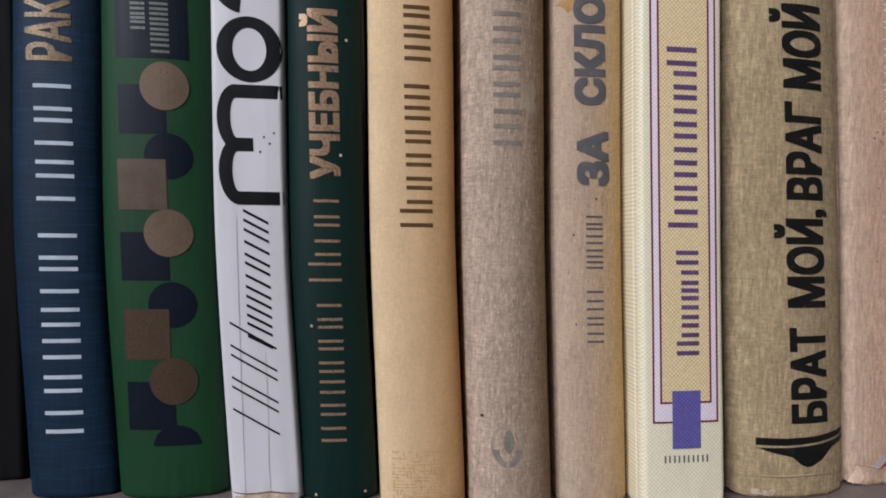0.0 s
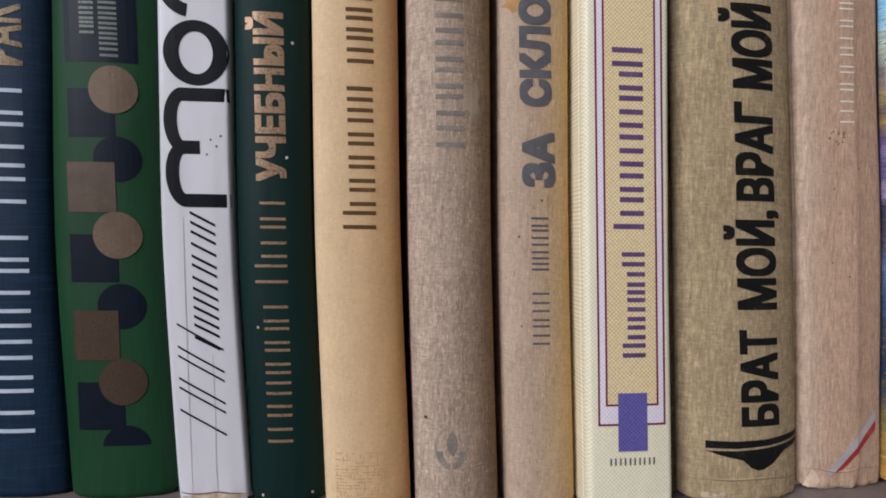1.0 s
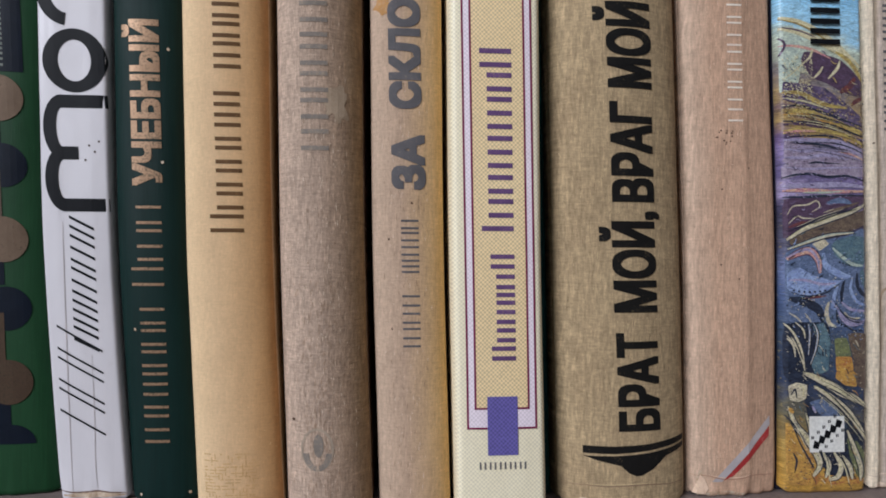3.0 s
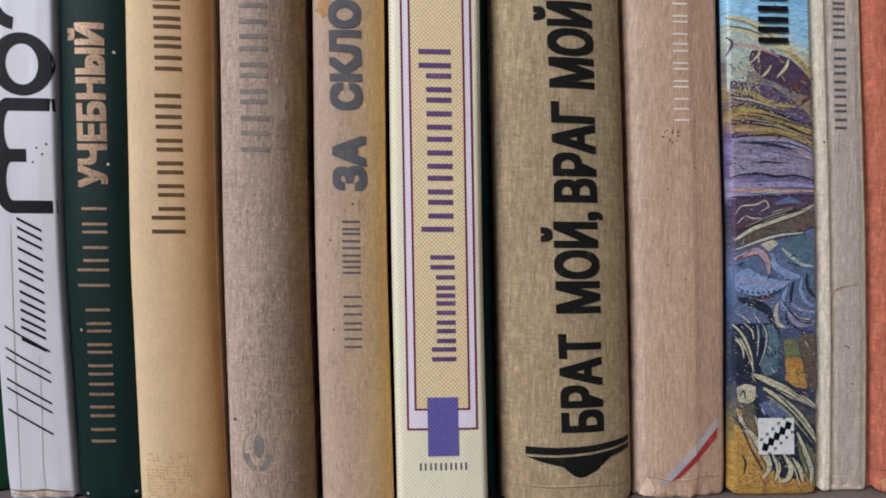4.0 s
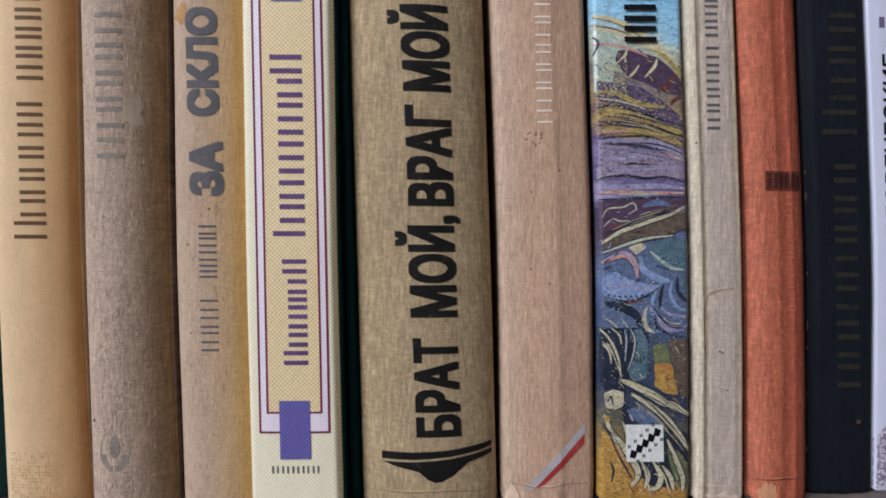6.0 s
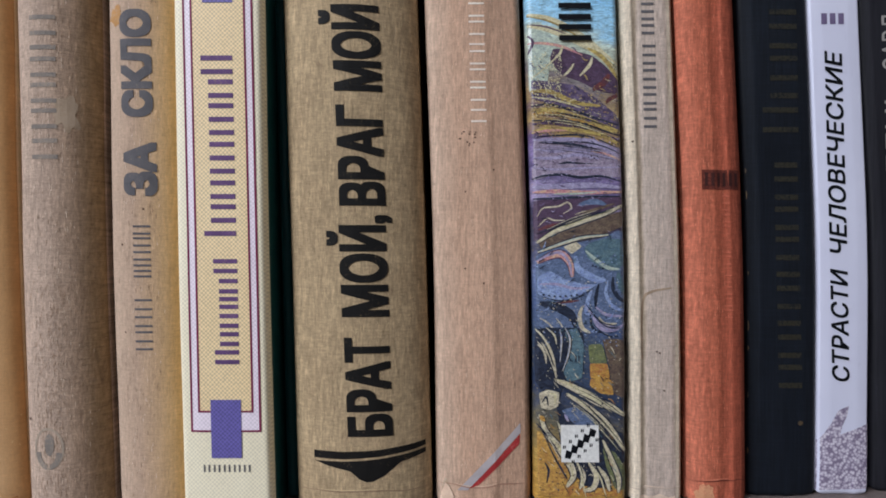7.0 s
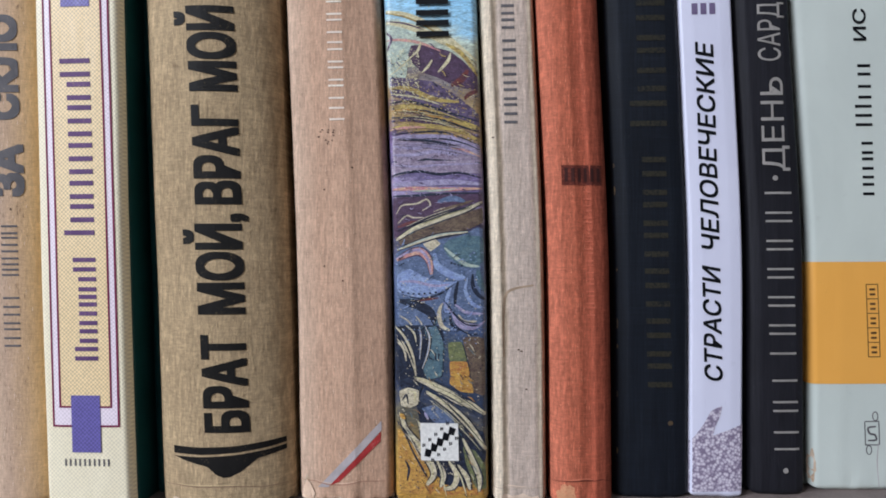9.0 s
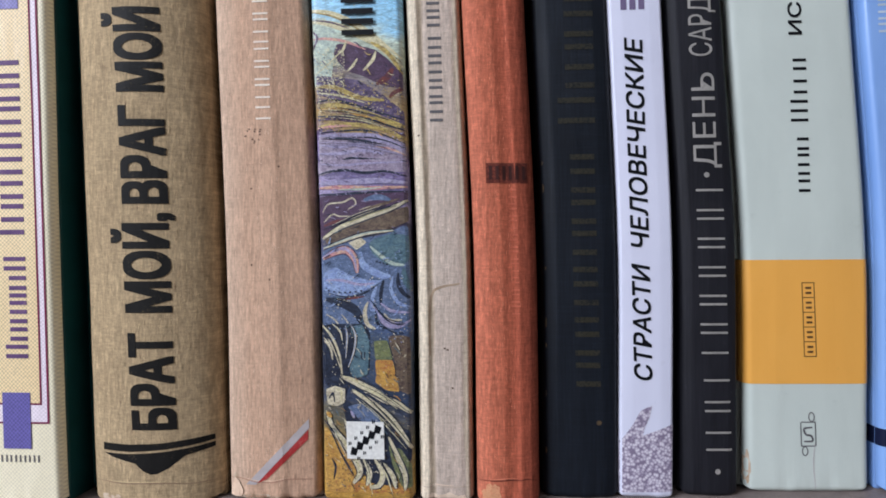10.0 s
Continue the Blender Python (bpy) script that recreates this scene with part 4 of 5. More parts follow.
for k in range(5):
    z = 38.2 + k * 4.13
    cells += [rect(0.0, 3.5, z, z + 0.22), rect(0.0, 0.22, z + 0.22, z + 4.13), rect(3.28, 3.5, z + 0.22, z + 4.13), rect(1.0, 2.6, z + 1.1, z + 1.7), rect(1.0, 2.6, z + 2.5, z + 3.1)]
cells.append(rect(0.0, 3.5, 58.85, 59.07))
patch(b17, "publisher_mark", cells, BROWN_INK, "small boxed mark of plain bar", 0.2)
mark = [rect(-1.7, -1.4, 13.0, 19.8), rect(2.3, 2.6, 13.2, 20.0), rect(-1.4, 2.3, 13.0, 13.3), rect(-1.4, 2.3, 19.7, 20.0)]
mark += ring(1.5, 21.3, 0.9, 1.4, 0.3, 20) + ring(-0.6, 11.7, 0.9, 1.4, 0.3, 20)
mark += stroke([(1.6, 18.4), (-0.6, 18.0), (-0.2, 16.4), (1.2, 16.0), (1.5, 14.6), (-0.8, 14.4)], 0.6, 0.3)
patch(b17, "emblem", mark, LEAD_INK, "small grey outlined emblem")
patch(b17, "worn_edge", [blob(-16.6, 7.0, 0.9, 4.6, 19)], WORN_PAPER, "white worn paper edge", ride=True)
patch(b17, "crease", stroke([(2.0, 1.0), (1.6, 8.0), (2.2, 14.0)], 0.25), LIGHT_GREY)

# azure book
patch(b18, "band", [rect(-12.48, 12.48, 13.0, 17.9)], BLUE_BLACK, "blue-black printed band", ride=True, step=0.3)
bars(b18, 128.0, 140.0, -8.6, -6.6, "2122", 0.6, WHITE_INK, "small white bar")
b18.wrap(13.0, 17.9, BLUE_BLACK, "blue-black printed band")

# ---- the mosaic foot of the lilac-white book ----


def mosaic(name):
    n = Nodes(name, rough=0.4)
    v = n.t.nodes.new("ShaderNodeTexVoronoi")
    v.inputs["Scale"].default_value = 1.0
    n.link(n.scaled(1250, 1250, 1250), v.inputs["Vector"])
    c = n.ramp(v.outputs["Distance"], [(0.2, srgb(222, 216, 224)), (0.5, srgb(178, 168, 186)), (0.75, srgb(130, 118, 140))])
    n.bump(v.outputs["Distance"], 0.0001, 0.2)
    return n.colour(c)


patch(b15, "mosaic_patch", [[(-7.2, 1.5), (6.8, 2.0), (7.0, 20.6), (3.2, 19.0), (-1.1, 17.4), (-0.4, 20.0), (0.9, 23.0), (1.4, 25.6), (0.2, 25.2), (-1.7, 24.2), (-3.6, 20.6), (-5.2, 18.2), (-7.2, 15.6)]], mosaic("pebble_mosaic_print"), "ragged printed patch of pale pebbles", ride=True)

# ---- painted cover of the illustrated book ----


def painting(name):
    n = Nodes(name, rough=0.4, spec=0.4)
    sep = n.t.nodes.new("ShaderNodeSeparateXYZ")
    n.link(n.coord.outputs["UV"], sep.inputs[0])
    bend = n.math("MULTIPLY", n.math("SUBTRACT", sep.outputs["X"], 0.5), 0.035)
    drift = n.math("MULTIPLY", n.math("SUBTRACT", n.noise(110, 110, 260, 4, 0.6, 0.8), 0.5), 0.06)
    v = n.math("ADD", n.math("ADD", sep.outputs["Y"], bend), drift)
    z = lambda mm: mm / 203.0
    stops = [(0.0, srgb(190, 146, 70)), (z(10), srgb(176, 142, 76)), (z(20), srgb(112, 106, 84)), (z(28), srgb(54, 66, 92)), (z(44), srgb(70, 84, 104)), (z(52), srgb(84, 102, 140)), (z(60), srgb(116, 130, 168)), (z(66), srgb(92, 92, 116)), (z(72), srgb(84, 82, 98)), (z(79), srgb(70, 66, 92)), (z(83), srgb(170, 156, 190)), (z(88), srgb(108, 98, 136)), (z(94), srgb(140, 124, 168)), (z(98), srgb(104, 84, 122)), (z(102), srgb(176, 148, 92)), (z(106), srgb(120, 98, 106)), (z(110), srgb(178, 152, 104)), (z(116), srgb(130, 120, 122)), (z(122), srgb(176, 184, 164)), (z(128), srgb(196, 208, 190)), (z(132), srgb(164, 212, 236)), (z(150), srgb(126, 194, 236))]
    c = n.ramp(v, stops)
    streak = n.noise(260, 60, 1100, 4, 0.65, 2.4, -14)
    c = n.mix(c, n.ramp(streak, [(0.3, 0.45), (0.5, 1.0), (0.7, 1.6)]), 0.85, "MULTIPLY")
    flecks = n.noise(900, 300, 1300, 3, 0.7, 0.6)
    c = n.mix(c, srgb(216, 190, 110), n.ramp(flecks, [(0.6, 0.0), (0.72, 0.5)]))
    c = n.mix(c, srgb(40, 36, 60), n.ramp(n.noise(600, 300, 900, 3, 0.7, 1.0), [(0.6, 0.0), (0.74, 0.6)]))
    return n.colour(c)


b11.spine.data.materials[0] = painting("painted_jacket")


def paint(name, c, alt):
    n = Nodes(name, rough=0.3, spec=0.5)
    f = n.noise(500, 300, 900, 3, 0.7, 0.8)
    g = n.noise(1500, 300, 2200, 3, 0.75, 1.0)
    col = n.mix(c, alt, n.ramp(f, [(0.38, 0.0), (0.66, 1.0)]))
    return n.colour(n.mix(col, n.ramp(g, [(0.32, 0.45), (0.52, 1.0), (0.7, 1.35)]), 0.8, "MULTIPLY"))


OCHRE_P = paint("ochre_brushwork", srgb(202, 180, 104), srgb(144, 120, 84))
PURPLE_P = paint("purple_brushwork", srgb(84, 70, 96), srgb(118, 104, 134))
DUSK_P = paint("dusk_brushwork", srgb(31, 37, 52), srgb(54, 63, 82))
LILAC_P = paint("lilac_brushwork", srgb(178, 170, 198), srgb(142, 134, 168))
BONE_P = paint("bone_brushwork", srgb(222, 212, 182), srgb(174, 162, 138))
ICE_P = paint("ice_blue_brushwork", srgb(160, 180, 214), srgb(122, 140, 188))
TEAL_P = paint("teal_brushwork", srgb(80, 108, 124), srgb(108, 134, 140))
FIRE_P = paint("fire_brushwork", srgb(206, 164, 80), srgb(172, 106, 68))
ROSE_P = paint("rose_brushwork", srgb(196, 132, 142), srgb(216, 184, 150))

paint_lift = [0.1]


def painted(name, polys, mat):
    paint_lift[0] += 0.0016
    patch(b11, name, polys, mat, "", paint_lift[0], True, 0.8)


def brush(line, width, mat):
    painted("brush_stroke", stroke(line, width), mat)


def limb(line, width, dark, mid, light):
    """A rounded painted form: a dark outline, its body and a thin light along one side."""
    brush(line, width + 0.7, dark)
    brush(line, width, mid)
    brush([(u - width * 0.12, z + width * 0.18) for u, z in line], width * 0.4, light)


def form(edge, mat):
    """A soft-edged painted area."""
    loop = []
    for k, (u, z) in enumerate(edge):
        before, after = edge[k - 1], edge[(k + 1) % len(edge)]
        loop.append((u + (before[0] - u) * 0.25, z + (before[1] - z) * 0.25))
        loop.append((u + 0.06 * ((before[0] + after[0]) / 2 - u), z + 0.06 * ((before[1] + after[1]) / 2 - z)))
        loop.append((u + (after[0] - u) * 0.25, z + (after[1] - z) * 0.25))
    painted("painted_shape", [[(max(-12.3, min(12.3, u)), z) for u, z in loop]], mat)


MINT_P = paint("mint_brushwork", srgb(200, 212, 192), srgb(160, 176, 170))
CREAM_P = paint("cream_brushwork", srgb(224, 216, 178), srgb(194, 184, 142))
PLUM_P = paint("plum_brushwork", srgb(78, 58, 78), srgb(98, 78, 102))
MAUVE_P = paint("mauve_brushwork", srgb(140, 124, 146), srgb(176, 164, 180))
BROWN_P = paint("brown_brushwork", srgb(92, 76, 70), srgb(128, 112, 92))
STEEL_P = paint("steel_blue_brushwork", srgb(86, 103, 134), srgb(116, 132, 162))
RUST_P = paint("rust_brushwork", srgb(120, 66, 62), srgb(92, 60, 70))
GOLD_P = paint("gold_brushwork", srgb(210, 166, 86), srgb(166, 118, 68))
OLIVE_P = paint("olive_brushwork", srgb(128, 134, 88), srgb(96, 104, 84))

# pale sky clouds and sweeping bands
for mat, edge in (
    (MINT_P, [(-12.2, 132.1), (-8.7, 132.6), (-4.1, 126.2), (-6.3, 121.8), (-7.3, 115.7), (-11.7, 113.6), (-12.2, 113.6)]),
    (PLUM_P, [(-5.5, 125.2), (-1.9, 125.2), (5.0, 123.4), (8.4, 120.8), (12.2, 116.7), (12.2, 112.6), (6.5, 113.6), (1.6, 116.2), (-2.8, 117.7), (-5.3, 120.3), (-6.5, 122.4)]),
    (PURPLE_P, [(-11.7, 116.7), (-5.8, 116.2), (0.1, 115.2), (6.0, 111.6), (12.2, 106.4), (12.2, 101.3), (5.0, 105.4), (-4.8, 109.5), (-11.7, 111.6)]),
    (MAUVE_P, [(-11.7, 100.7), (-2.4, 101.0), (6.0, 100.5), (12.2, 97.7), (12.2, 92.1), (-11.7, 92.1)]),
):
    form(edge, mat)
# bands
for mat, line, width in (
    (CREAM_P, [(-12.2, 134.7), (-5.8, 133.2), (2.1, 129.0), (12.1, 120.8)], 1.5),
    (OCHRE_P, [(-12.2, 134.2), (-5.8, 132.5), (1.6, 128.3), (12.1, 119.8)], 0.5),
    (CREAM_P, [(-12.2, 131.6), (-6.8, 130.6), (0.1, 127.8), (6.0, 124.4), (12.1, 118.5)], 2.0),
    (PLUM_P, [(-12.2, 131.9), (-7.3, 131.2), (-1.9, 129.3)], 0.45),
    (ROSE_P, [(-12.2, 126.7), (-8.2, 126.7), (-2.8, 125.7), (2.5, 123.4)], 0.8),
    (OCHRE_P, [(4.0, 125.4), (8.4, 122.4), (12.2, 116.7)], 1.2),
    (CREAM_P, [(-3.1, 125.4), (-4.1, 123.4), (-5.8, 121.8), (-9.2, 118.8), (-11.7, 117.2)], 0.4),
    (CREAM_P, [(-2.8, 126.0), (-3.6, 123.9), (-4.8, 122.6)], 0.7),
    (CREAM_P, [(5.2, 122.9), (4.3, 120.6), (1.6, 117.7)], 0.9),
):
    brush(line, width, mat)
for mat, line, width in (
    (CREAM_P, [(0.1, 121.1), (-1.1, 119.3), (-2.8, 117.7)], 0.7),
    (RUST_P, [(9.7, 118.2), (7.9, 115.7), (5.0, 113.9)], 1.8),
    (RUST_P, [(12.2, 112.6), (9.9, 111.6), (8.4, 110.3)], 1.2),
    (PLUM_P, [(-12.2, 129.0), (-10.9, 127.0), (-12.2, 123.9)], 0.7),
):
    brush(line, width, mat)
# ochre and violet sweeps
for mat, line, width in (
    (OCHRE_P, [(-11.9, 113.6), (-6.8, 113.4), (0.1, 110.5), (7.0, 109.5)], 1.3),
    (CREAM_P, [(-11.7, 112.1), (-4.8, 111.0), (1.6, 109.0)], 0.5),
    (OCHRE_P, [(-11.9, 108.5), (-5.8, 108.0), (1.1, 105.9), (7.0, 103.8), (12.2, 102.3)], 2.4),
    (GOLD_P, [(-11.7, 107.4), (-4.8, 107.4), (1.6, 105.1), (7.0, 103.3)], 0.9),
    (DUSK_P, [(-11.9, 109.5), (-7.3, 110.0), (-1.9, 108.7), (5.0, 106.4), (12.2, 104.1)], 0.6),
    (DUSK_P, [(-11.7, 105.6), (-6.8, 105.4), (1.1, 104.9), (7.5, 102.8), (12.2, 101.3)], 0.6),
    (PLUM_P, [(-11.7, 104.6), (-6.3, 104.9), (0.1, 103.8), (7.5, 101.5), (12.2, 100.0)], 1.2),
    (OCHRE_P, [(-11.7, 102.8), (-5.8, 103.3), (1.1, 102.8), (7.5, 101.5), (12.2, 98.7)], 1.2),
    (ROSE_P, [(-11.7, 102.3), (-7.3, 102.8), (-2.4, 102.8)], 0.7),
):
    brush(line, width, mat)
for mat, line, width in (
    (DUSK_P, [(-11.7, 101.0), (-4.8, 101.5), (3.0, 101.3), (12.2, 97.7)], 0.45),
    (LILAC_P, [(-11.7, 100.2), (-4.8, 100.3), (4.0, 100.0), (12.2, 96.6)], 0.9),
    (LILAC_P, [(-11.7, 97.7), (-4.8, 97.1), (4.0, 98.7), (12.2, 95.6)], 0.8),
    (DUSK_P, [(-11.7, 93.5), (-6.8, 93.0), (-2.8, 94.0), (1.6, 93.7), (12.2, 93.0)], 0.6),
    (ROSE_P, [(4.0, 97.1), (7.9, 96.4), (12.2, 94.6)], 0.5),
    (DUSK_P, [(-4.8, 99.5), (1.6, 99.6), (7.5, 98.4), (12.2, 96.4)], 0.4),
    (LILAC_P, [(-11.7, 95.3), (-5.8, 95.3), (0.1, 96.1), (6.0, 95.1)], 1.0),
):
    brush(line, width, mat)
# violet folds
for mat, edge in (
    (MAUVE_P, [(-12.2, 93.6), (12.0, 93.6), (12.1, 90.0), (1.7, 90.3), (-5.6, 90.8), (-10.0, 89.7), (-12.2, 89.2)]),
    (PLUM_P, [(-12.2, 83.8), (-0.7, 84.3), (12.2, 85.1), (12.2, 81.8), (4.2, 79.2), (-5.6, 75.6), (-11.5, 72.5), (-12.1, 72.5)]),
    (BROWN_P, [(-11.0, 72.5), (-3.7, 75.6), (4.2, 78.2), (12.2, 81.0), (12.2, 76.6), (6.1, 74.1), (-3.2, 72.8), (-10.5, 70.5)]),
    (STEEL_P, [(-12.0, 68.9), (-3.7, 71.5), (6.1, 73.3), (12.2, 76.1), (12.2, 47.4), (-11.6, 47.4)]),
):
    form(edge, mat)
# folds
for mat, line, width in (
    (LILAC_P, [(-12.2, 92.6), (-5.6, 92.1), (1.7, 92.5), (12.0, 92.8)], 0.6),
    (DUSK_P, [(-12.2, 89.5), (-9.6, 90.3), (-4.7, 90.8), (0.7, 90.0), (6.6, 90.3), (12.1, 88.9)], 0.7),
    (LILAC_P, [(-12.2, 87.2), (-5.6, 87.4), (3.2, 87.8), (12.2, 87.2)], 1.6),
    (ROSE_P, [(-12.1, 85.9), (-6.6, 86.1), (1.2, 85.8), (12.2, 86.0)], 1.2),
    (MINT_P, [(-6.6, 85.4), (-0.7, 85.5), (5.1, 85.9)], 0.5),
    (DUSK_P, [(-12.1, 84.1), (-5.6, 84.2), (0.7, 84.6), (12.2, 84.8)], 0.7),
    (BONE_P, [(-11.3, 79.2), (-9.6, 81.5), (-5.6, 82.0), (-2.9, 83.1), (-2.0, 81.5), (-4.2, 80.0)], 0.45),
    (BONE_P, [(-11.0, 76.6), (-8.6, 78.7), (-6.6, 78.2), (-3.7, 78.2)], 0.4),
    (RUST_P, [(-11.0, 75.6), (-8.1, 76.6), (-4.2, 77.4)], 0.9),
):
    brush(line, width, mat)
for mat, line, width in (
    (STEEL_P, [(0.2, 82.5), (4.2, 83.3), (7.6, 82.5)], 1.6),
    (BROWN_P, [(0.7, 80.2), (5.1, 81.3), (10.0, 82.8)], 0.8),
):
    brush(line, width, mat)
# rim of the eye
for mats, line, width in (
    ((DUSK_P, BONE_P, CREAM_P), [(-11.5, 72.0), (-6.6, 75.1), (0.7, 77.9), (7.1, 80.0), (12.2, 82.3)], 1.3),
    ((DUSK_P, BONE_P, MINT_P), [(-11.3, 69.4), (-5.6, 71.5), (0.7, 73.4), (8.1, 74.2)], 0.8),
    ((PLUM_P, ROSE_P, LILAC_P), [(-11.5, 66.6), (-8.1, 68.4), (-4.9, 68.9), (-2.6, 66.3), (-2.1, 62.7)], 1.9),
):
    limb(line, width, *mats)
# blue forms
for mat, edge in (
    (TEAL_P, [(2.7, 72.0), (7.1, 73.3), (12.2, 73.0), (12.2, 66.3), (10.0, 64.3), (6.1, 64.8), (2.2, 67.9), (1.2, 70.5)]),
    (BONE_P, [(-4.4, 71.0), (-0.7, 72.3), (0.7, 71.0), (-2.2, 68.9)]),
    (STEEL_P, [(-7.6, 64.8), (-6.1, 66.6), (-3.9, 66.3), (-2.9, 63.3), (-5.6, 63.3)]),
    (ICE_P, [(-11.5, 62.7), (-8.1, 64.3), (-4.2, 62.2), (0.7, 60.7), (4.7, 60.7), (0.7, 58.1), (-4.2, 56.3), (-9.1, 56.6), (-11.5, 58.1)]),
):
    form(edge, mat)
# swirls
for mat, line, width in (
    (MINT_P, [(1.7, 69.9), (4.2, 67.6), (7.6, 65.3), (11.0, 64.8)], 1.0),
    (ICE_P, [(-1.2, 68.4), (-0.2, 64.8), (4.2, 62.2), (7.1, 61.7)], 2.0),
    (LILAC_P, [(-11.0, 60.7), (-6.6, 60.7), (-1.7, 59.6), (2.7, 59.9)], 0.8),
    (RUST_P, [(-7.6, 55.5), (-3.7, 55.8), (-0.2, 56.3)], 0.6),
    (DUSK_P, [(-10.5, 57.3), (-5.6, 56.2), (-0.7, 57.0), (3.7, 59.6)], 0.4),
    (ICE_P, [(3.2, 59.1), (2.2, 56.6), (1.7, 53.0), (2.8, 52.4)], 1.1),
    (DUSK_P, [(5.1, 60.7), (4.4, 57.6), (4.2, 54.0)], 1.0),
    (DUSK_P, [(9.1, 62.7), (9.1, 59.6), (10.5, 57.1), (12.2, 55.8)], 1.2),
    (ICE_P, [(7.6, 61.7), (7.1, 58.1), (9.1, 54.5), (12.2, 53.5)], 1.0),
):
    brush(line, width, mat)
for mat, line, width in (
    (TEAL_P, [(10.5, 64.3), (11.0, 60.7), (12.2, 58.1)], 1.6),
    (BONE_P, [(0.5, 54.5), (-0.2, 51.9), (0.5, 48.8), (2.7, 47.4)], 1.2),
    (LILAC_P, [(3.4, 51.9), (5.1, 48.8), (9.1, 48.1), (12.2, 49.9)], 1.0),
    (DUSK_P, [(2.7, 52.4), (3.4, 48.8), (6.1, 47.4)], 0.8),
    (BONE_P, [(5.1, 51.7), (6.6, 49.9), (10.0, 49.9)], 0.8),
    (LILAC_P, [(4.2, 54.5), (7.1, 52.4), (12.0, 51.9)], 0.8),
    (DUSK_P, [(-11.0, 55.5), (-6.6, 54.5), (-2.7, 52.4), (-1.2, 48.8)], 2.6),
    (BONE_P, [(-11.0, 51.4), (-8.6, 49.9), (-6.6, 47.4)], 0.4),
    (BONE_P, [(-6.6, 51.4), (-5.1, 49.4), (-4.4, 47.4)], 0.35),
):
    brush(line, width, mat)
# ground of the lower part
for mat, edge in (
    (DUSK_P, [(-12.2, 48.8), (0.0, 48.8), (1.0, 45.7), (0.7, 35.9), (-4.4, 33.4), (-6.4, 28.2), (2.5, 23.1), (11.8, 20.0), (12.2, 11.8), (3.4, 2.6), (-4.4, 11.8), (-6.4, 27.2), (-12.2, 33.4)]),
    (TEAL_P, [(-4.4, 47.8), (-1.0, 48.8), (1.0, 44.2), (0.5, 34.9), (-3.4, 33.9), (-4.7, 36.5), (-2.7, 42.6)]),
    (BROWN_P, [(5.9, 45.7), (12.0, 45.7), (12.1, 29.3), (8.8, 30.8), (7.8, 38.5)]),
    (OLIVE_P, [(2.1, 44.2), (5.9, 44.4), (7.4, 39.0), (2.5, 39.0)]),
    (FIRE_P, [(2.5, 39.0), (7.4, 39.0), (8.1, 34.9), (2.7, 34.9)]),
    (GOLD_P, [(2.7, 34.9), (8.2, 34.9), (9.1, 30.3), (5.4, 30.8), (2.5, 32.9)]),
):
    form(edge, mat)
for mat, edge in (
    (GOLD_P, [(-11.8, 21.0), (-8.8, 17.9), (-4.9, 12.8), (-2.9, 8.2), (-4.4, 2.6), (-11.5, 2.6)]),
    (FIRE_P, [(-4.4, 6.1), (3.4, 5.1), (11.3, 4.0), (11.3, 2.6), (-6.4, 2.6)]),
    (OLIVE_P, [(5.9, 15.9), (9.3, 14.8), (12.0, 10.7), (12.2, 4.0), (9.3, 4.6), (6.9, 10.7)]),
):
    form(edge, mat)
for mat, edge in (
    (BONE_P, [(-11.3, 30.8), (-8.8, 31.8), (-5.8, 31.1), (-6.1, 27.2), (-8.3, 26.2), (-10.8, 26.7)]),
    (STEEL_P, [(-5.4, 26.2), (-1.5, 27.2), (3.4, 24.1), (4.4, 20.0), (-1.5, 22.1)]),
):
    form(edge, mat)
# strands and arms
for mats, line, width in (
    ((DUSK_P, BONE_P, CREAM_P), [(-12.0, 48.3), (-9.3, 44.9), (-7.4, 40.1), (-6.6, 34.4)], 0.75),
    ((DUSK_P, BONE_P, CREAM_P), [(-9.3, 48.8), (-7.1, 46.7), (-6.5, 44.2)], 0.5),
    ((DUSK_P, BONE_P, ICE_P), [(-5.6, 48.3), (-5.2, 45.2), (-5.6, 39.5)], 0.5),
    ((DUSK_P, BONE_P, ICE_P), [(-4.2, 48.8), (-2.9, 45.7), (-3.3, 41.6), (-4.9, 37.0)], 0.5),
    ((DUSK_P, BONE_P, CREAM_P), [(-6.9, 34.4), (-3.4, 33.1), (1.0, 30.8), (4.7, 28.5), (8.3, 27.2), (12.2, 24.6)], 2.1),
    ((DUSK_P, BONE_P, CREAM_P), [(-3.7, 30.5), (1.0, 27.7), (5.9, 23.6), (9.3, 19.5), (12.2, 14.8)], 1.8),
    ((DUSK_P, BONE_P, CREAM_P), [(-11.0, 24.6), (-9.3, 20.0), (-5.9, 15.9), (-3.2, 11.8), (-2.0, 8.2), (-3.9, 5.1)], 1.9),
    ((DUSK_P, BONE_P, CREAM_P), [(-6.1, 22.6), (-4.9, 19.0), (-4.4, 14.8)], 1.0),
    ((DUSK_P, BONE_P, CREAM_P), [(-1.0, 11.8), (0.7, 8.2), (-0.2, 4.6)], 1.3),
):
    limb(line, width, *mats)
for mats, line, width in (
    ((DUSK_P, BONE_P, CREAM_P), [(2.2, 11.8), (4.2, 8.2), (3.4, 5.1), (0.7, 4.0)], 1.5),
    ((DUSK_P, BONE_P, CREAM_P), [(4.7, 10.7), (6.9, 7.6), (7.8, 4.0)], 1.3),
    ((DUSK_P, BONE_P, CREAM_P), [(6.1, 17.9), (8.3, 12.8), (10.3, 7.6), (10.3, 3.5)], 1.4),
):
    limb(line, width, *mats)
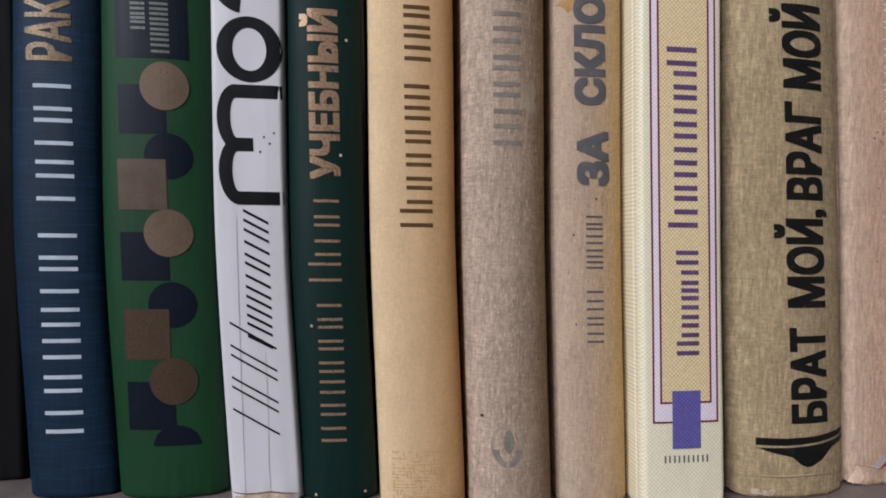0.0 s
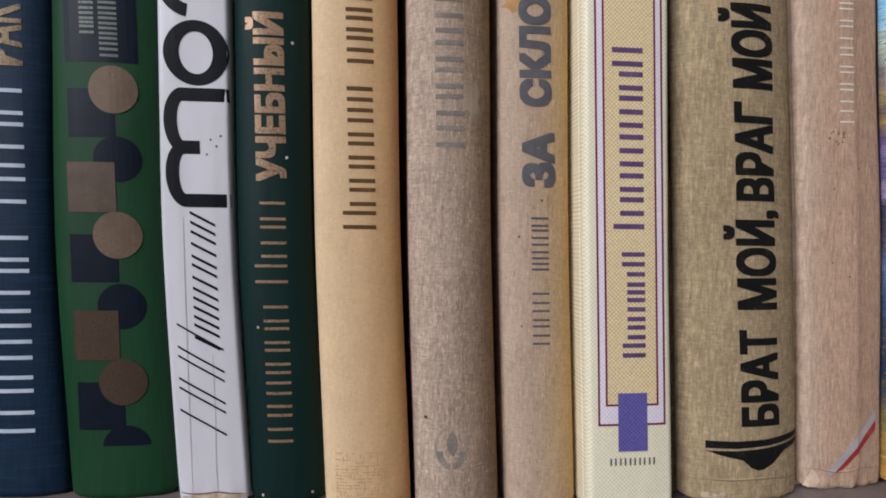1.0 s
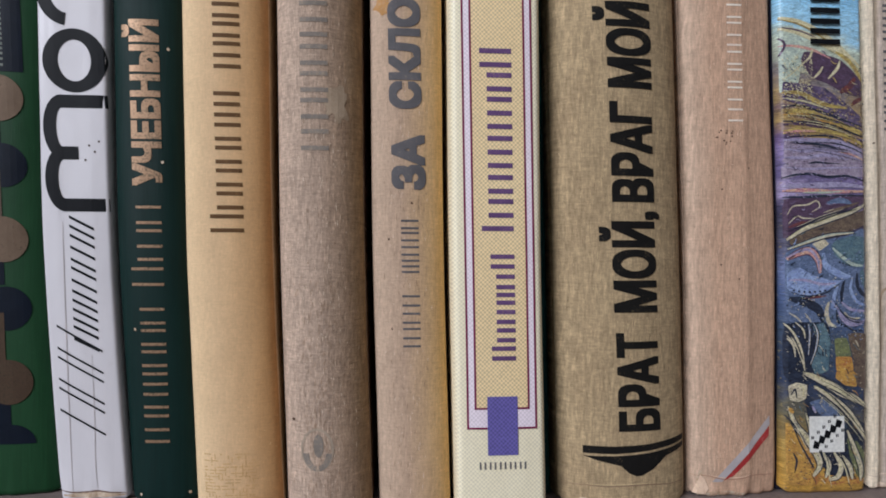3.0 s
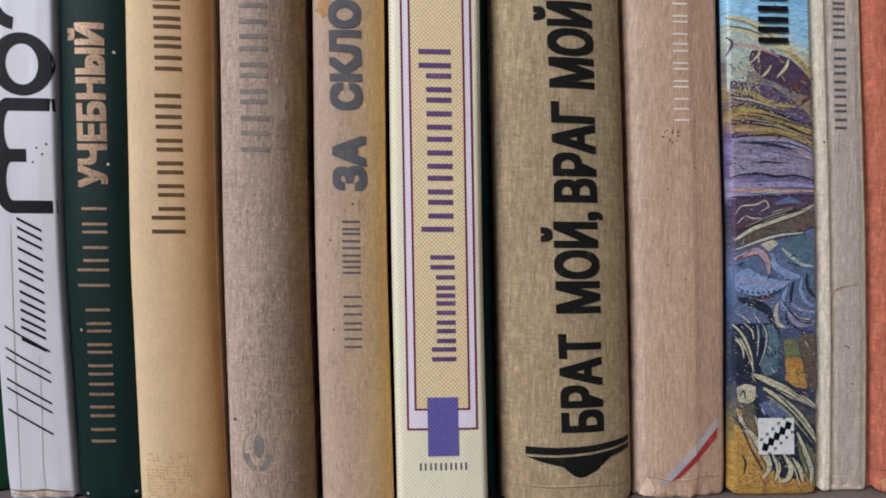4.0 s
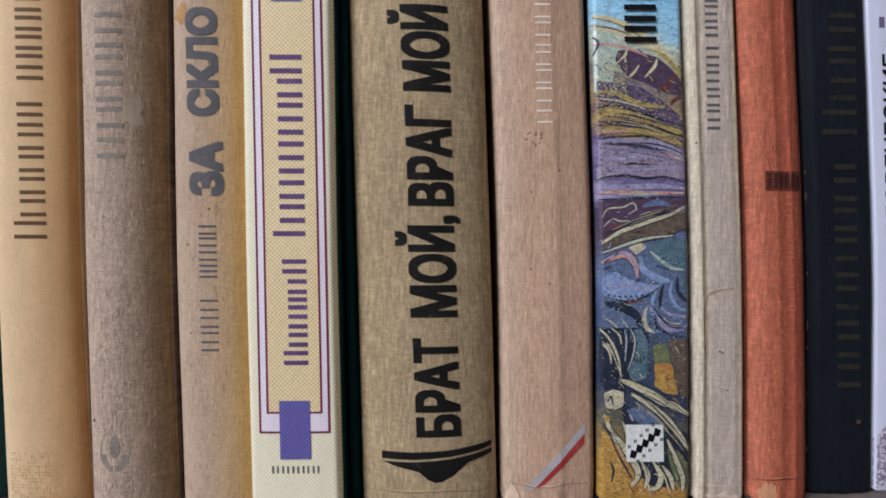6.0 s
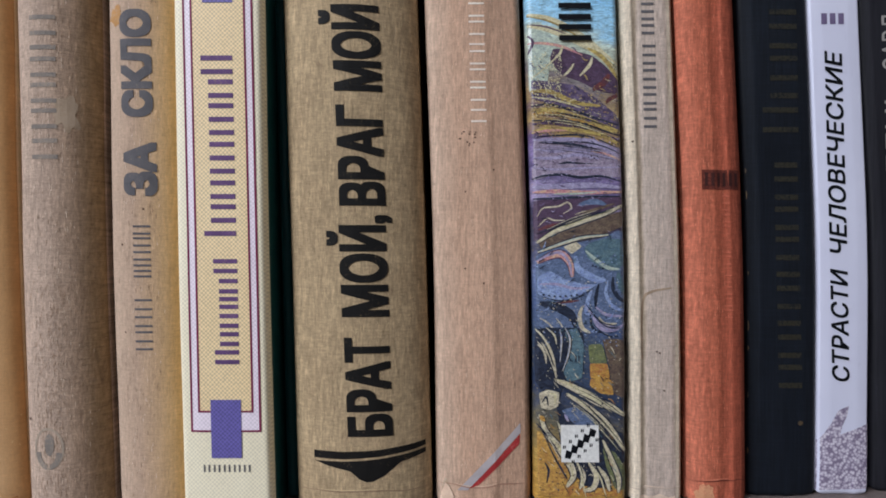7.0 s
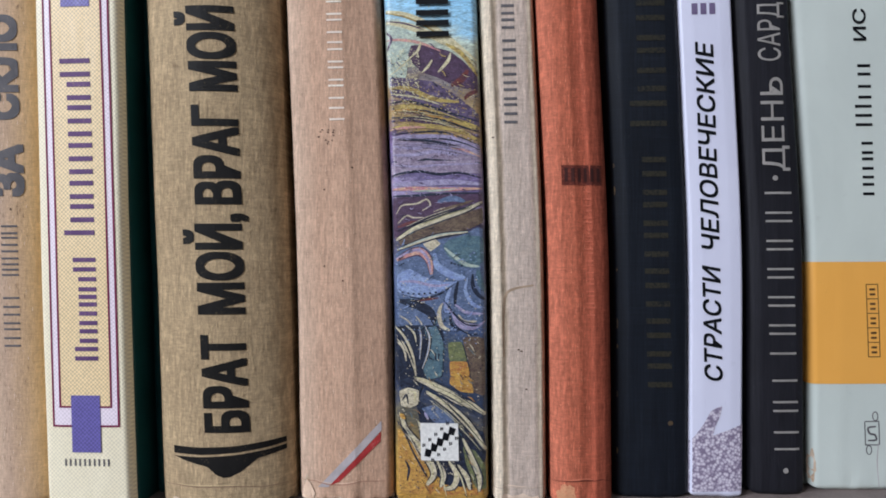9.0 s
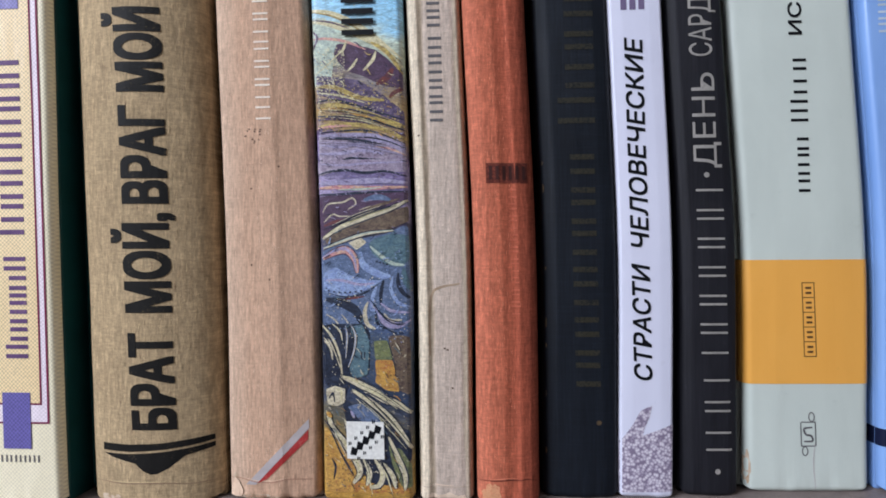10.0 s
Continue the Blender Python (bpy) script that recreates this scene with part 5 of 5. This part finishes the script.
# knuckles and lines
for mat, line, width in (
    (DUSK_P, [(-12.0, 22.6), (-9.8, 20.0), (-6.4, 15.4)], 0.5),
    (BONE_P, [(-10.3, 29.3), (-8.8, 30.8), (-6.4, 30.3)], 0.8),
    (DUSK_P, [(-10.5, 28.2), (-9.3, 29.8), (-8.8, 27.2)], 0.5),
    (CREAM_P, [(-8.3, 30.8), (-6.9, 30.3), (-7.1, 27.7)], 0.6),
    (LILAC_P, [(-4.4, 25.1), (-3.3, 23.1)], 0.7),
    (GOLD_P, [(-11.0, 24.6), (-9.8, 23.1)], 1.2),
    (DUSK_P, [(-9.8, 11.8), (-8.8, 9.7), (-9.3, 6.1)], 0.6),
    (BONE_P, [(-11.5, 44.2), (-9.8, 42.1), (-9.3, 39.0)], 0.7),
    (DUSK_P, [(-11.8, 35.9), (-8.8, 36.5), (-6.9, 34.9)], 0.9),
):
    brush(line, width, mat)
rng = random.Random(11)
# fine contour lines that follow the arms and the folds
for start, end, sag, count, mats in (
    ((-6.5, 34.0), (12.0, 24.0), 1.5, 9, (DUSK_P, CREAM_P)), ((-4.0, 30.5), (12.0, 15.0), 1.2, 9, (DUSK_P, CREAM_P)),
    ((-11.5, 24.0), (-3.0, 7.0), -1.0, 7, (DUSK_P, BONE_P)), ((-1.0, 11.0), (1.5, 3.0), 1.2, 4, (DUSK_P, CREAM_P)),
    ((4.0, 11.0), (7.0, 3.0), 1.2, 5, (DUSK_P, CREAM_P)), ((-12.0, 47.0), (-6.2, 34.5), 2.0, 7, (BONE_P, DUSK_P)),
    ((0.5, 55.0), (12.0, 48.0), -3.0, 8, (LILAC_P, DUSK_P)), ((-12.0, 98.5), (12.0, 95.0), 1.0, 9, (LILAC_P, DUSK_P)),
    ((-12.0, 107.0), (12.0, 101.5), 1.5, 8, (CREAM_P, DUSK_P)), ((-12.0, 73.5), (12.0, 82.0), 1.0, 6, (BONE_P, DUSK_P)),
):
    for k in range(count):
        a, b = rng.uniform(0.0, 0.5), rng.uniform(0.55, 1.0)
        off = rng.uniform(-1.6, 1.6)
        pts = []
        for f in (a, (a + b) / 2, b):
            pts.append((max(-12.2, min(12.2, start[0] + (end[0] - start[0]) * f)), start[1] + (end[1] - start[1]) * f + sag * math.sin(math.pi * f) + off))
        brush(pts, rng.uniform(0.14, 0.34), mats[k % 2])
for k in range(150):
    # short dabs: pale and yellow at the top, violet in the middle, dark and gold below
    z = rng.uniform(3.0, 127.0)
    u = rng.uniform(-11.6, 9.5)
    if z > 112:
        mats, rise = (CREAM_P, OCHRE_P, DUSK_P, PURPLE_P), -1.0
    elif z > 100:
        mats, rise = (OCHRE_P, GOLD_P, PURPLE_P, DUSK_P), -0.6
    elif z > 74:
        mats, rise = (LILAC_P, PURPLE_P, DUSK_P, MAUVE_P), -0.1
    elif z > 46:
        mats, rise = (TEAL_P, ICE_P, DUSK_P, STEEL_P), 0.9
    else:
        mats, rise = (DUSK_P, BONE_P, GOLD_P, TEAL_P), -1.6
    run = rng.uniform(0.8, 2.0)
    brush([(u, z), (u + run * 0.5, z + rise * 0.5 + rng.uniform(-0.4, 0.4)), (min(12.0, u + run), z + rise + rng.uniform(-0.6, 0.6))], rng.uniform(0.12, 0.32), mats[k % 4])
for mat, count, z0, z1 in ((OCHRE_P, 330, 101, 115), (DUSK_P, 240, 94, 122), (CREAM_P, 330, 106, 124), (LILAC_P, 260, 84, 101), (DUSK_P, 260, 2, 60), (BONE_P, 240, 8, 62), (BROWN_P, 120, 2, 24), (ICE_P, 140, 44, 70)):
    flecks = []
    for k in range(count):
        u, z, run = rng.uniform(-11.8, 11.4), rng.uniform(z0, z1), rng.uniform(0.2, 0.7)
        thin, tilt = rng.uniform(0.1, 0.3), rng.uniform(-0.7, 0.3)
        if mat is CREAM_P and z > 112:
            u = -11.8 + (u + 11.8) * 0.35
        flecks.append([(u, z), (u + run * 0.5, z + tilt * run * 0.5 - thin * 0.5), (u + run, z + tilt * run), (u + run * 0.45, z + tilt * run * 0.5 + thin)])
    paint_lift[0] += 0.003
    tagged(patch(b11, "paint_fleck", flecks, mat, "fine painted flecks", paint_lift[0], True), kind="stuff")
for k in range(7):
    painted("dot", [oval(-10 + 1.5 * k, 57.4 + 0.05 * (k - 3) ** 2, 0.35, 0.25, 10)], DUSK_P)
for k in range(4):
    painted("dot", [oval(3.4 + 0.95 * k, 65.8 - 0.25 * k, 0.3, 0.25, 10)], DUSK_P)
bars(b11, 126.2, 146.0, -3.8, 5.0, "1213", 1.5, BLACK_INK, "black bar", lift=paint_lift[0] + 0.02)
patch(b11, "sticker", [rect(-5.3, 5.0, 12.1, 22.3)], STICKER, "white square sticker", paint_lift[0] + 0.05)
for k in range(5):
    u, z = -4.4 + k * 1.65, 13.3 + k * 1.5
    patch(b11, "sticker_mark", [[(u, z), (u + 1.6, z - 0.3), (u + 2.2, z + 1.5), (u + 0.5, z + 2.2)]], BLACK_INK, "black block on the sticker", paint_lift[0] + 0.1)
    for p, q in ((u + 1.9, z - 1.5), (u - 0.4, z + 2.5)):
        patch(b11, "sticker_mark", [rect(p, p + 0.35, q, q + 0.9), rect(p + 0.5, p + 0.8, q + 0.1, q + 0.9)], BLACK_INK, "tiny black bar", paint_lift[0] + 0.1)
